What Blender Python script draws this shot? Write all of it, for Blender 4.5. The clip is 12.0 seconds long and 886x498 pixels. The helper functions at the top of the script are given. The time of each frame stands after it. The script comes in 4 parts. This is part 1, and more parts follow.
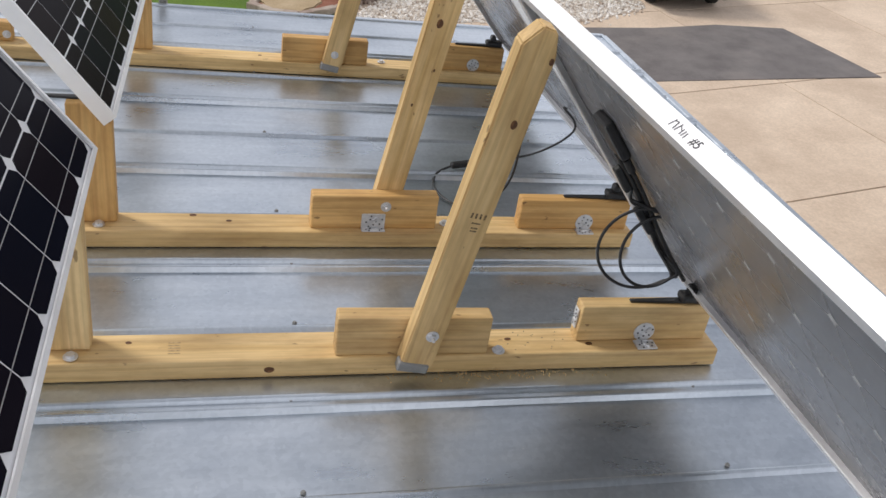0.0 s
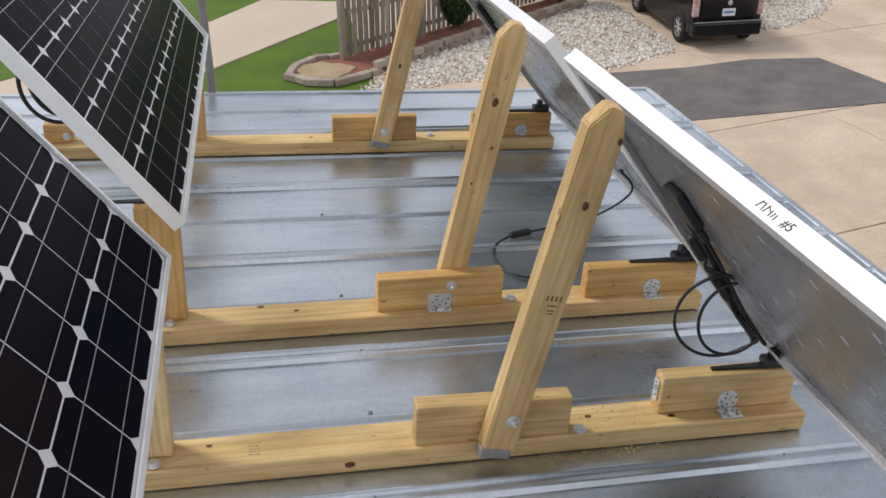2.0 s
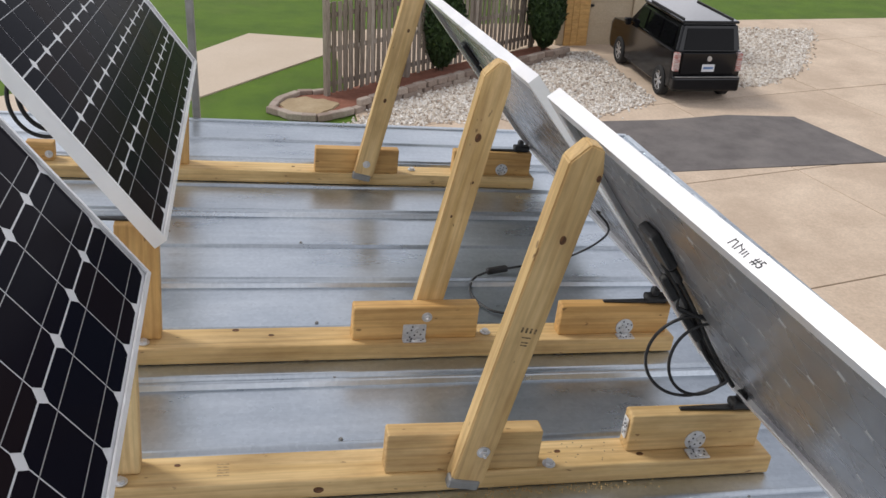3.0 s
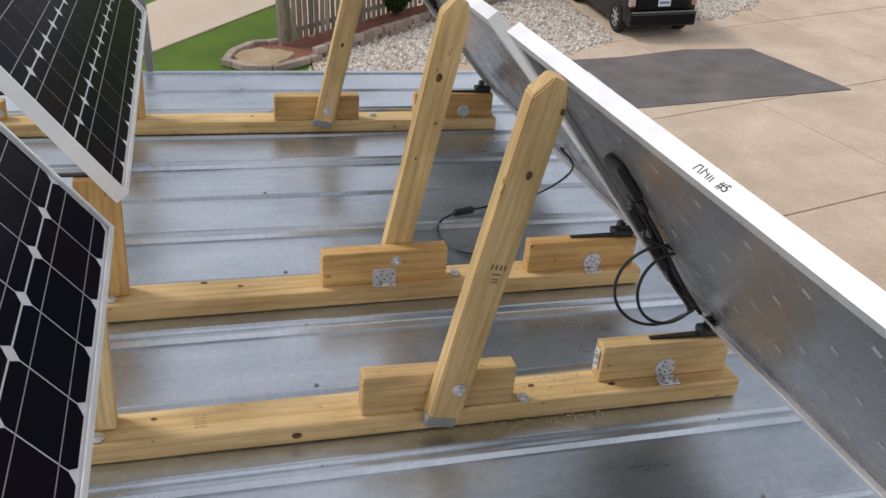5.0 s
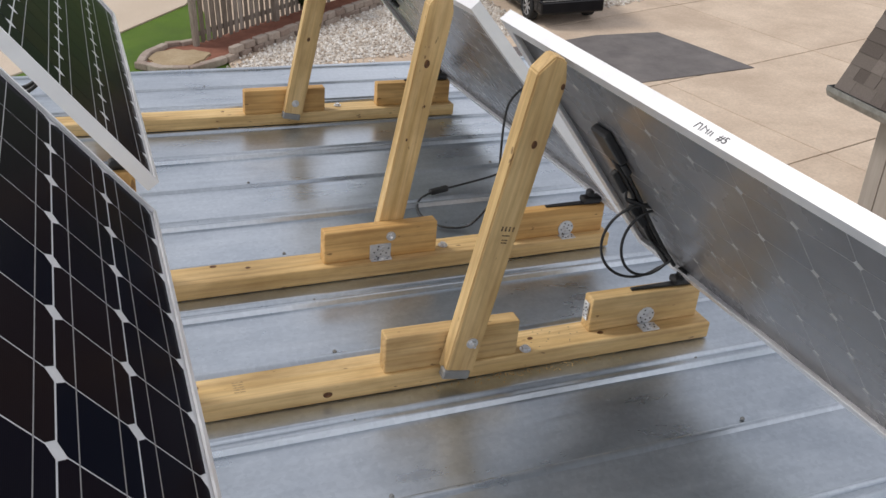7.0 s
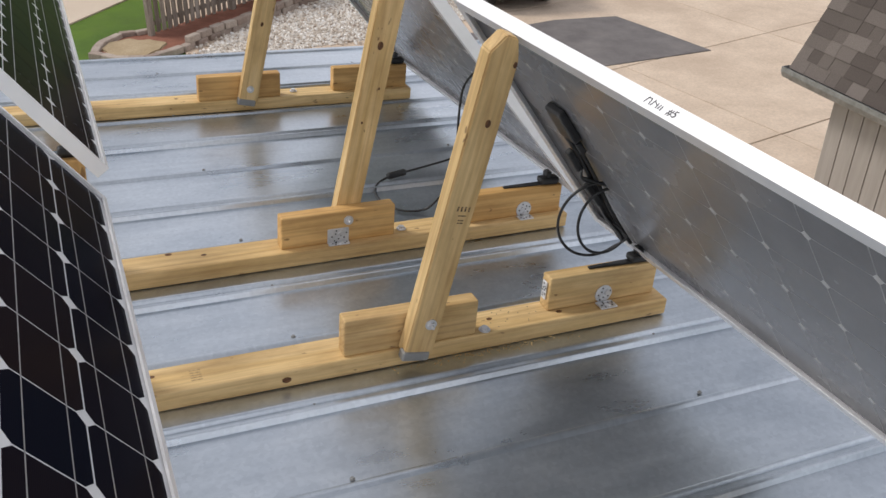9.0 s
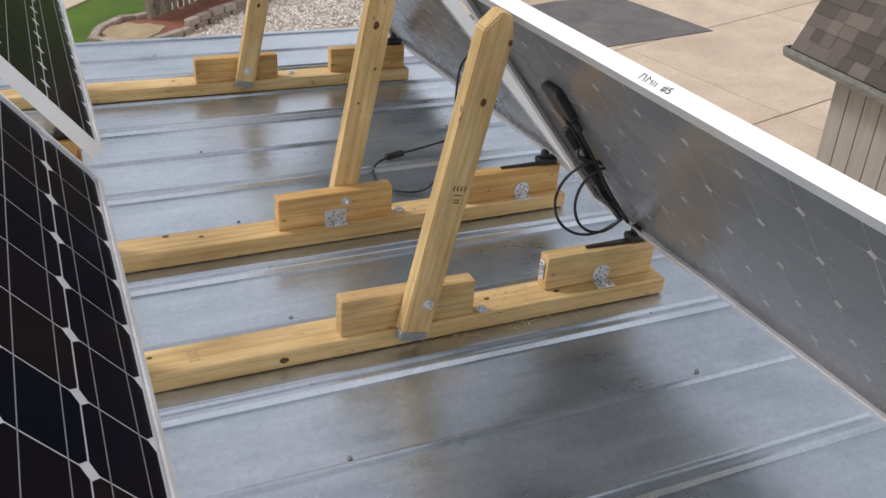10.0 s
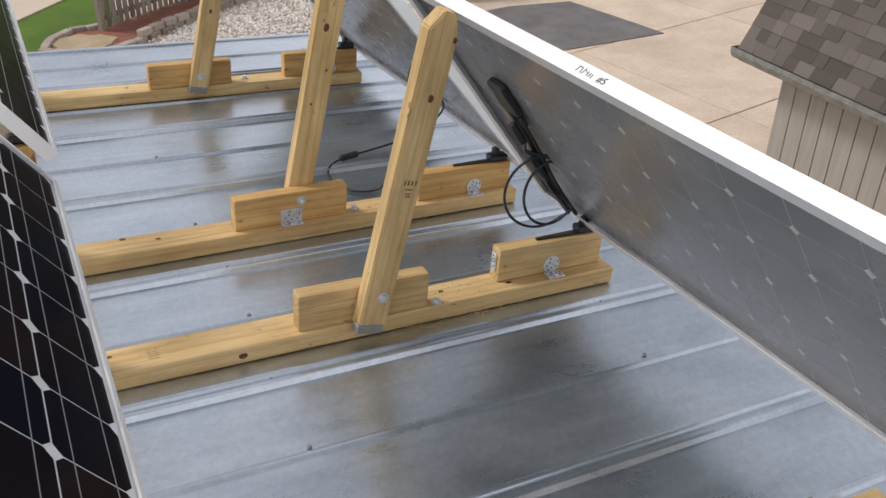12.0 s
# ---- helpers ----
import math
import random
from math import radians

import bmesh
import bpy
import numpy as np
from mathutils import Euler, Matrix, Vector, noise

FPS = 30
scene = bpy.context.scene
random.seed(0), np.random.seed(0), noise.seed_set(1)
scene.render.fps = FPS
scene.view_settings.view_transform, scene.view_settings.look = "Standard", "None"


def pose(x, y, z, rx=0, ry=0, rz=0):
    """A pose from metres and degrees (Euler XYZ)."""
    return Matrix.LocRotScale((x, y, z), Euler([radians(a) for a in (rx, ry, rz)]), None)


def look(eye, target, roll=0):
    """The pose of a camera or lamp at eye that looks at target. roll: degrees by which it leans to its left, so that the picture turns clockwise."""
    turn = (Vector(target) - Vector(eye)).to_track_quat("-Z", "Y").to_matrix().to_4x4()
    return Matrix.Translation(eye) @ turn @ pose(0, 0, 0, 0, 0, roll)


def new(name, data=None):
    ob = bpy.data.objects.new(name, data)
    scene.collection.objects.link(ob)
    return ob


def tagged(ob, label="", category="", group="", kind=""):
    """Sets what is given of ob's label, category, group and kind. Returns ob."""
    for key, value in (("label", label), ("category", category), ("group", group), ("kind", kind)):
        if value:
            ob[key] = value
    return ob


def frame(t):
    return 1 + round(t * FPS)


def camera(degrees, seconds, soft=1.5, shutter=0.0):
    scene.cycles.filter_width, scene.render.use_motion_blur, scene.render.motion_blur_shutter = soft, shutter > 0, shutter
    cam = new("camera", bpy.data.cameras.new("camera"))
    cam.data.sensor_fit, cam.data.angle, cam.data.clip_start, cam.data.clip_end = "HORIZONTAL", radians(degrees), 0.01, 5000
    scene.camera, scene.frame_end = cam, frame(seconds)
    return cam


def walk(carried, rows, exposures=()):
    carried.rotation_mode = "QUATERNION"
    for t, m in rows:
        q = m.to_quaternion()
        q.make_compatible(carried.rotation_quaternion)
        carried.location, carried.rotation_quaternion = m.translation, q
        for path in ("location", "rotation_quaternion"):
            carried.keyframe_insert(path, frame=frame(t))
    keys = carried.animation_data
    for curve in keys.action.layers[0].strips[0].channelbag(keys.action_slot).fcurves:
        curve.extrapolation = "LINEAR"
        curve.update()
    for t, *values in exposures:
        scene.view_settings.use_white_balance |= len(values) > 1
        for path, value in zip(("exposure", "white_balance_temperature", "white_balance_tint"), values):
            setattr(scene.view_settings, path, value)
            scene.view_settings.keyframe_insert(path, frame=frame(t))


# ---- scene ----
cam = camera(52.33, 12.0)
SUN_UP, SUN_ROUND, SUN, SKY = 52.0, 305.0, 1.8, 0.110
EXPOSURES = ((0.0, 0.15), (1.0, 0.10), (2.0, 0.05), (3.0, 0.03), (5.0, -0.05), (6.0, -0.03), (7.5, 0.02), (9.5, 0.07), (12.0, 0.07))
PATH = [
    (0, (-0.3265, -1.3294, 1.0722), (0.1501, 0.3231, 0.0515), 9.09),
    (0.5, (-0.3394, -1.3357, 1.0656), (0.0951, 0.3194, 0.0304), 8.43),
    (1, (-0.3457, -1.3299, 1.0632), (0.0662, 0.2999, -0.0203), 7.53),
    (1.5, (-0.3541, -1.2989, 1.0971), (0.0283, 0.4052, 0.1224), 2.99),
    (2, (-0.3718, -1.2771, 1.1120), (0.0110, 0.4512, 0.1812), 3.49),
    (2.5, (-0.3828, -1.2884, 1.1087), (0.0356, 0.4720, 0.2567), 4.89),
    (3, (-0.3828, -1.3043, 1.1028), (0.0554, 0.4543, 0.2570), 6.67),
    (5, (-0.3865, -1.3067, 1.0910), (0.1239, 0.3816, 0.1481), 5.30),
    (5.5, (-0.4381, -1.3216, 1.0980), (0.0904, 0.3600, 0.1532), 4.08),
    (6, (-0.5606, -1.3546, 1.1073), (0.0341, 0.2807, 0.1214), 3.72),
    (6.5, (-0.6121, -1.4112, 1.1223), (0.0366, 0.2495, 0.2160), 5.08),
    (7, (-0.6097, -1.4267, 1.1149), (0.0695, 0.2023, 0.1741), 4.75),
    (7.5, (-0.6040, -1.4409, 1.1043), (0.0940, 0.1738, 0.1527), 6.41),
    (9.5, (-0.5902, -1.4337, 1.1013), (0.1676, 0.1447, 0.1346), 4.51),
    (10, (-0.5850, -1.4413, 1.0967), (0.1543, 0.1304, 0.1051), 4.43),
    (10.5, (-0.5861, -1.4462, 1.0993), (0.1640, 0.1289, 0.1214), 5.18),
    (11, (-0.5910, -1.4453, 1.1016), (0.1735, 0.1315, 0.1377), 5.05),
    (11.5, (-0.5865, -1.4609, 1.0928), (0.2356, 0.0750, 0.1103), 5.82),
    (12, (-0.5931, -1.5032, 1.0995), (0.2257, 0.0404, 0.1265), 4.30),
]
# The roof leans: all that stands on it is given in the roof's own frame (z = its normal).
ROOF = pose(0.0001, -0.0018, 0.0048, -1.165, 0, 0) @ pose(0, 0, 0, 0, 3.595, 0)
walk(cam, [(t, ROOF @ look(eye, target, roll)) for t, eye, target, roll in PATH], EXPOSURES)

# ---- world and light ----
world = bpy.data.worlds.new("sky")
scene.world = world
world.use_nodes = True
wn, wl = world.node_tree.nodes, world.node_tree.links
wn.clear()
w_out = wn.new("ShaderNodeOutputWorld")
w_bg = wn.new("ShaderNodeBackground")
w_sky = wn.new("ShaderNodeTexSky")
w_sky.sky_type = "NISHITA"
w_sky.sun_disc = False
w_sky.sun_elevation, w_sky.sun_rotation = radians(SUN_UP), radians(SUN_ROUND)
w_sky.air_density, w_sky.dust_density = 1.0, 3.0
# broken cloud over the whole sky
w_co = wn.new("ShaderNodeTexCoord")
w_no = wn.new("ShaderNodeTexNoise")
w_no.inputs["Scale"].default_value = 2.6
w_no.inputs["Detail"].default_value = 5
w_no.inputs["Roughness"].default_value = 0.55
w_ra = wn.new("ShaderNodeValToRGB")
w_ra.color_ramp.elements[0].position, w_ra.color_ramp.elements[0].color = 0.40, (3.52, 3.6, 4.0, 1)
w_ra.color_ramp.elements[1].position, w_ra.color_ramp.elements[1].color = 0.62, (12.15, 12.0, 12.75, 1)
w_mx = wn.new("ShaderNodeMix")
w_mx.data_type = "RGBA"
w_mx.inputs[0].default_value = 0.82
wl.new(w_co.outputs["Generated"], w_no.inputs["Vector"])
wl.new(w_no.outputs["Fac"], w_ra.inputs["Fac"])
wl.new(w_sky.outputs["Color"], w_mx.inputs[6])
wl.new(w_ra.outputs["Color"], w_mx.inputs[7])
w_sp = wn.new("ShaderNodeSeparateXYZ")
w_gr = wn.new("ShaderNodeMapRange")
w_gr.inputs["From Min"].default_value, w_gr.inputs["From Max"].default_value = 0.05, 0.85
w_gr.inputs["To Min"].default_value, w_gr.inputs["To Max"].default_value = 1.30, 0.72
w_mu = wn.new("ShaderNodeMix")
w_mu.data_type, w_mu.blend_type = "RGBA", "MULTIPLY"
w_mu.inputs[0].default_value = 1.0
wl.new(w_co.outputs["Generated"], w_sp.inputs[0])
wl.new(w_sp.outputs["Z"], w_gr.inputs["Value"])
wl.new(w_mx.outputs[2], w_mu.inputs[6])
wl.new(w_gr.outputs["Result"], w_mu.inputs[7])
wl.new(w_mu.outputs[2], w_bg.inputs["Color"])
w_bg.inputs["Strength"].default_value = SKY
wl.new(w_bg.outputs["Background"], w_out.inputs["Surface"])

sun = new("sun", bpy.data.lights.new("sun", "SUN"))
sun.data.energy, sun.data.angle, sun.data.color = SUN, radians(14), (1.0, 0.96, 0.92)
sun_dir = Vector((math.sin(radians(SUN_ROUND)) * math.cos(radians(SUN_UP)), math.cos(radians(SUN_ROUND)) * math.cos(radians(SUN_UP)), math.sin(radians(SUN_UP))))
sun.matrix_world = look(sun_dir * 50, (0, 0, 0))


# ---- materials ----
def material(name, rough=0.6, metal=0.0):
    m = bpy.data.materials.new(name)
    m.use_nodes = True
    b = m.node_tree.nodes["Principled BSDF"]
    b.inputs["Roughness"].default_value, b.inputs["Metallic"].default_value = rough, metal
    return m, m.node_tree.nodes, m.node_tree.links, b


def coords(n, l, scale=(1, 1, 1), vary=0.0):
    tc = n.new("ShaderNodeTexCoord")
    mp = n.new("ShaderNodeMapping")
    mp.inputs["Scale"].default_value = scale
    l.new(tc.outputs["Object"], mp.inputs["Vector"])
    if vary:
        oi = n.new("ShaderNodeObjectInfo")
        mu = n.new("ShaderNodeMath")
        mu.operation = "MULTIPLY"
        mu.inputs[1].default_value = vary
        l.new(oi.outputs["Random"], mu.inputs[0])
        l.new(mu.outputs[0], mp.inputs["Location"])
    return mp.outputs["Vector"]


def noise_tex(n, l, vec, scale, detail=4.0, rough=0.6, distortion=0.0):
    t = n.new("ShaderNodeTexNoise")
    for key, v in (("Scale", scale), ("Detail", detail), ("Roughness", rough), ("Distortion", distortion)):
        t.inputs[key].default_value = v
    l.new(vec, t.inputs["Vector"])
    return t.outputs["Fac"]


def ramp(n, l, fac, *stops):
    r = n.new("ShaderNodeValToRGB")
    el = r.color_ramp.elements
    while len(el) < len(stops):
        el.new(0.5)
    for e, (p, c) in zip(el, stops):
        e.position = p
        e.color = (*c, 1) if len(c) == 3 else c
    l.new(fac, r.inputs["Fac"])
    return r.outputs["Color"]


def mixed(n, l, fac, a, b, kind="MIX"):
    m = n.new("ShaderNodeMix")
    m.data_type, m.blend_type = "RGBA", kind
    for socket, v in ((m.inputs[0], fac), (m.inputs[6], a), (m.inputs[7], b)):
        if isinstance(v, (int, float)):
            socket.default_value = v
        elif isinstance(v, tuple):
            socket.default_value = (*v, 1)
        else:
            l.new(v, socket)
    return m.outputs[2]


def bump(n, l, b, height, strength, distance):
    u = n.new("ShaderNodeBump")
    u.inputs["Strength"].default_value, u.inputs["Distance"].default_value = strength, distance
    l.new(height, u.inputs["Height"])
    l.new(u.outputs["Normal"], b.inputs["Normal"])


def rough_from(n, l, b, fac, low, high):
    r = n.new("ShaderNodeMapRange")
    r.inputs["To Min"].default_value, r.inputs["To Max"].default_value = low, high
    r.inputs["From Min"].default_value, r.inputs["From Max"].default_value = 0.3, 0.7
    l.new(fac, r.inputs["Value"])
    l.new(r.outputs["Result"], b.inputs["Roughness"])


def make_wood(name, pale, mid, dark):
    m, n, l, b = material(name, 0.68)
    v = coords(n, l, (1.0, 9, 9), 40)
    rings = noise_tex(n, l, v, 2.2, 3, 0.5, 1.4)
    w = n.new("ShaderNodeTexWave")
    w.wave_type, w.bands_direction = "RINGS", "X"
    for key, val in (("Scale", 1.7), ("Distortion", 8.0), ("Detail", 2.5), ("Detail Scale", 0.9), ("Detail Roughness", 0.6)):
        w.inputs[key].default_value = val
    l.new(coords(n, l, (0.9, 11, 11), 33), w.inputs["Vector"])
    c1 = ramp(n, l, rings, (0.3, mid), (0.66, pale))
    c2 = mixed(n, l, ramp(n, l, w.outputs["Fac"], (0.60, (0, 0, 0)), (0.98, (0.24, 0.24, 0.24))), c1, dark)
    fine = noise_tex(n, l, coords(n, l, (5, 170, 170), 40), 1.0, 3)
    c3 = mixed(n, l, 0.4, c2, ramp(n, l, fine, (0.3, (0.58, 0.55, 0.52)), (0.7, (1.1, 1.1, 1.1))), "MULTIPLY")
    blot = noise_tex(n, l, coords(n, l, (2.2, 6, 6), 25), 2.0, 5, 0.65)
    c4 = mixed(n, l, 0.6, c3, ramp(n, l, blot, (0.30, (0.58, 0.49, 0.38)), (0.58, (1.07, 1.07, 1.06))), "MULTIPLY")
    fleck = noise_tex(n, l, coords(n, l, (16, 40, 40), 13), 1.6, 2, 0.5)
    c5 = mixed(n, l, ramp(n, l, fleck, (0.715, (0, 0, 0)), (0.75, (0.7, 0.7, 0.7))), c4, (0.16, 0.075, 0.028))
    oi = n.new("ShaderNodeObjectInfo")
    c6 = mixed(n, l, 0.6, c5, ramp(n, l, oi.outputs["Random"], (0.0, (0.84, 0.78, 0.70)), (1.0, (1.06, 1.06, 1.04))), "MULTIPLY")
    l.new(c6, b.inputs["Base Color"])
    bump(n, l, b, fine, 0.35, 0.0012)
    return m


WOOD = make_wood("pine", (0.80, 0.595, 0.305), (0.68, 0.475, 0.205), (0.40, 0.21, 0.07))
WOOD_RED = make_wood("pine_orange", (0.74, 0.48, 0.195), (0.64, 0.385, 0.135), (0.38, 0.175, 0.05))

KNOT, n, l, b = material("knot_wood", 0.6)
l.new(ramp(n, l, noise_tex(n, l, coords(n, l), 90), (0.35, (0.06, 0.022, 0.01)), (0.65, (0.2, 0.09, 0.03))), b.inputs["Base Color"])

# galvanised sheet: spangle, broad lighter and darker patches, dull and bright streaks along the ribs
METAL, n, l, b = material("galvanised_sheet", 0.3, 0.95)
v = coords(n, l)
vo = n.new("ShaderNodeTexVoronoi")
vo.inputs["Scale"].default_value = 110
l.new(v, vo.inputs["Vector"])
spang = ramp(n, l, vo.outputs["Color"], (0.0, (0.555, 0.600, 0.640)), (1.0, (0.640, 0.685, 0.725)))
cloudy = noise_tex(n, l, coords(n, l, (1.0, 2.2, 1)), 2.4, 6, 0.62, 0.4)
col = mixed(n, l, 0.75, spang, ramp(n, l, cloudy, (0.3, (0.66, 0.69, 0.72)), (0.7, (1.10, 1.10, 1.10))), "MULTIPLY")
streak = noise_tex(n, l, coords(n, l, (1.2, 26, 1)), 1.6, 4)
col = mixed(n, l, 0.35, col, ramp(n, l, streak, (0.3, (0.78, 0.79, 0.8)), (0.7, (1.06, 1.06, 1.06))), "MULTIPLY")
speck = noise_tex(n, l, v, 75, 3, 0.7)
col = mixed(n, l, ramp(n, l, speck, (0.70, (0, 0, 0)), (0.76, (0.6, 0.6, 0.6))), col, (0.78, 0.79, 0.78))
l.new(col, b.inputs["Base Color"])
rough_from(n, l, b, cloudy, 0.24, 0.40)
bump(n, l, b, noise_tex(n, l, coords(n, l, (1.0, 3.0, 1)), 2.2, 3), 0.25, 0.012)

STEEL, n, l, b = material("zinc_plated_steel", 0.38, 0.55)
l.new(ramp(n, l, noise_tex(n, l, coords(n, l), 60), (0.3, (0.60, 0.61, 0.62)), (0.7, (0.80, 0.80, 0.80))), b.inputs["Base Color"])

ALU, n, l, b = material("anodised_aluminium", 0.42, 0.35)
fr = noise_tex(n, l, coords(n, l, (1, 1, 1)), 14, 5)
l.new(ramp(n, l, fr, (0.3, (0.84, 0.84, 0.85)), (0.7, (0.91, 0.91, 0.91))), b.inputs["Base Color"])
rough_from(n, l, b, fr, 0.32, 0.5)

CELL, n, l, b = material("silicon_cell", 0.16)
oi = n.new("ShaderNodeObjectInfo")
cellc = ramp(n, l, oi.outputs["Random"], (0.0, (0.006, 0.007, 0.013)), (0.6, (0.010, 0.008, 0.012)), (1.0, (0.016, 0.011, 0.012)))
fing = n.new("ShaderNodeTexWave")
fing.bands_direction = "Y"
fing.inputs["Scale"].default_value = 140
l.new(coords(n, l), fing.inputs["Vector"])
l.new(mixed(n, l, 0.25, cellc, ramp(n, l, fing.outputs["Fac"], (0.4, (0.7, 0.7, 0.7)), (0.9, (1.7, 1.7, 1.7))), "MULTIPLY"), b.inputs["Base Color"])
b.inputs["Specular IOR Level"].default_value = 0.42
b.inputs["IOR"].default_value = 1.055

SHEET_WHITE, n, l, b = material("white_backing", 0.3)
l.new(ramp(n, l, noise_tex(n, l, coords(n, l), 20), (0.3, (0.68, 0.69, 0.70)), (0.7, (0.76, 0.76, 0.76))), b.inputs["Base Color"])
BUSBAR, n, l, b = material("tinned_ribbon", 0.4, 0.6)
l.new(ramp(n, l, noise_tex(n, l, coords(n, l), 30), (0.3, (0.34, 0.34, 0.35)), (0.7, (0.46, 0.46, 0.47))), b.inputs["Base Color"])

# white backsheet coloured grey: the cells' shadow through it is in the colour
BACK, n, l, b = material("panel_back_film", 0.3)
bk = noise_tex(n, l, coords(n, l), 5, 4)
l.new(ramp(n, l, bk, (0.3, (0.21, 0.21, 0.22)), (0.7, (0.28, 0.28, 0.29))), b.inputs["Base Color"])
rough_from(n, l, b, bk, 0.16, 0.34)
b.inputs["Specular IOR Level"].default_value = 0.75
bump(n, l, b, noise_tex(n, l, coords(n, l), 16, 3), 0.25, 0.004)
# light through the gaps between cells, painted as paler lines and spots
BACK_LINE, n, l, b = material("lit_cell_line", 0.3)
l.new(ramp(n, l, noise_tex(n, l, coords(n, l), 9), (0.35, (0.30, 0.30, 0.31)), (0.65, (0.46, 0.46, 0.46))), b.inputs["Base Color"])
BACK_SPOT, n, l, b = material("lit_cell_gap", 0.4)
l.new(ramp(n, l, noise_tex(n, l, coords(n, l), 40), (0.3, (0.52, 0.52, 0.51)), (0.7, (0.66, 0.66, 0.65))), b.inputs["Base Color"])

BLACK, n, l, b = material("black_plastic", 0.42)
l.new(ramp(n, l, noise_tex(n, l, coords(n, l), 50), (0.3, (0.012, 0.012, 0.013)), (0.7, (0.028, 0.028, 0.028))), b.inputs["Base Color"])
INK, n, l, b = material("marker_ink", 0.7)
l.new(ramp(n, l, noise_tex(n, l, coords(n, l), 80), (0.3, (0.03, 0.03, 0.035)), (0.7, (0.09, 0.09, 0.1))), b.inputs["Base Color"])
STAMP_FAINT, n, l, b = material("faded_stamp_ink", 0.7)
l.new(ramp(n, l, noise_tex(n, l, coords(n, l), 160), (0.35, (0.36, 0.24, 0.11)), (0.65, (0.60, 0.43, 0.21))), b.inputs["Base Color"])
STAMP, n, l, b = material("stamp_ink", 0.7)
l.new(ramp(n, l, noise_tex(n, l, coords(n, l), 220), (0.42, (0.05, 0.035, 0.02)), (0.62, (0.36, 0.24, 0.11))), b.inputs["Base Color"])


def ground_mat(name, a, c, scale, rough=0.9, fine=60, depth=0.02, extra=None):
    m, n, l, b = material(name, rough)
    big = noise_tex(n, l, coords(n, l), scale, 6, 0.65)
    col = ramp(n, l, big, (0.3, a), (0.7, c))
    small = noise_tex(n, l, coords(n, l), fine, 4, 0.7)
    col = mixed(n, l, 0.55, col, ramp(n, l, small, (0.3, (0.72, 0.72, 0.72)), (0.7, (1.15, 1.15, 1.15))), "MULTIPLY")
    if extra:
        col = mixed(n, l, ramp(n, l, noise_tex(n, l, coords(n, l, (1, 1, 1), 9), scale * 0.45, 5), (0.52, (0, 0, 0)), (0.72, (0.6, 0.6, 0.6))), col, extra)
    l.new(col, b.inputs["Base Color"])
    bump(n, l, b, small, 0.5, depth)
    return m


GRASS = ground_mat("lawn_grass", (0.058, 0.118, 0.005), (0.105, 0.190, 0.008), 0.9, 0.95, 25, 0.04, (0.12, 0.16, 0.025))
CONCRETE = ground_mat("weathered_concrete", (0.52, 0.405, 0.30), (0.69, 0.56, 0.43), 0.9, 0.85, 22, 0.004, (0.41, 0.31, 0.225))
PATH_CONC = ground_mat("pale_concrete", (0.56, 0.46, 0.35), (0.62, 0.52, 0.41), 0.6, 0.85, 40, 0.004)
ASPHALT = ground_mat("grey_asphalt", (0.115, 0.103, 0.10), (0.185, 0.17, 0.162), 1.6, 0.9, 60, 0.006, (0.245, 0.22, 0.20))
MULCH = ground_mat("red_mulch", (0.20, 0.075, 0.045), (0.33, 0.14, 0.09), 3, 0.95, 22, 0.05)
SAND = ground_mat("bare_soil", (0.34, 0.25, 0.14), (0.46, 0.36, 0.23), 2.5, 0.95, 25, 0.02)
GRAVEL_BED = ground_mat("gravel_bed", (0.50, 0.46, 0.41), (0.62, 0.58, 0.53), 3, 0.9, 25, 0.03)
JOINT = ground_mat("joint_filler", (0.07, 0.055, 0.04), (0.13, 0.10, 0.075), 3, 0.95, 40, 0.004)

STONE, n, l, b = material("white_stone", 0.8)
geo = n.new("ShaderNodeNewGeometry")
sc = ramp(n, l, geo.outputs["Random Per Island"], (0.0, (0.34, 0.27, 0.21)), (0.3, (0.55, 0.48, 0.40)), (0.65, (0.71, 0.66, 0.59)), (1.0, (0.82, 0.80, 0.76)))
l.new(sc, b.inputs["Base Color"])

PAVER, n, l, b = material("edging_block", 0.9)
oi = n.new("ShaderNodeObjectInfo")
pc = ramp(n, l, oi.outputs["Random"], (0.0, (0.27, 0.20, 0.16)), (0.5, (0.36, 0.29, 0.24)), (1.0, (0.43, 0.36, 0.30)))
l.new(mixed(n, l, 0.6, pc, ramp(n, l, noise_tex(n, l, coords(n, l), 25), (0.3, (0.65, 0.65, 0.65)), (0.7, (1.15, 1.15, 1.15))), "MULTIPLY"), b.inputs["Base Color"])

GREY_WOOD, n, l, b = material("weathered_fence_wood", 0.85)
oi = n.new("ShaderNodeObjectInfo")
gc = ramp(n, l, oi.outputs["Random"], (0.0, (0.20, 0.165, 0.13)), (0.6, (0.33, 0.285, 0.235)), (1.0, (0.47, 0.42, 0.36)))
gv = noise_tex(n, l, coords(n, l, (14, 14, 1.5), 30), 3, 5)
l.new(mixed(n, l, 0.8, gc, ramp(n, l, gv, (0.3, (0.5, 0.47, 0.44)), (0.7, (1.2, 1.2, 1.2))), "MULTIPLY"), b.inputs["Base Color"])

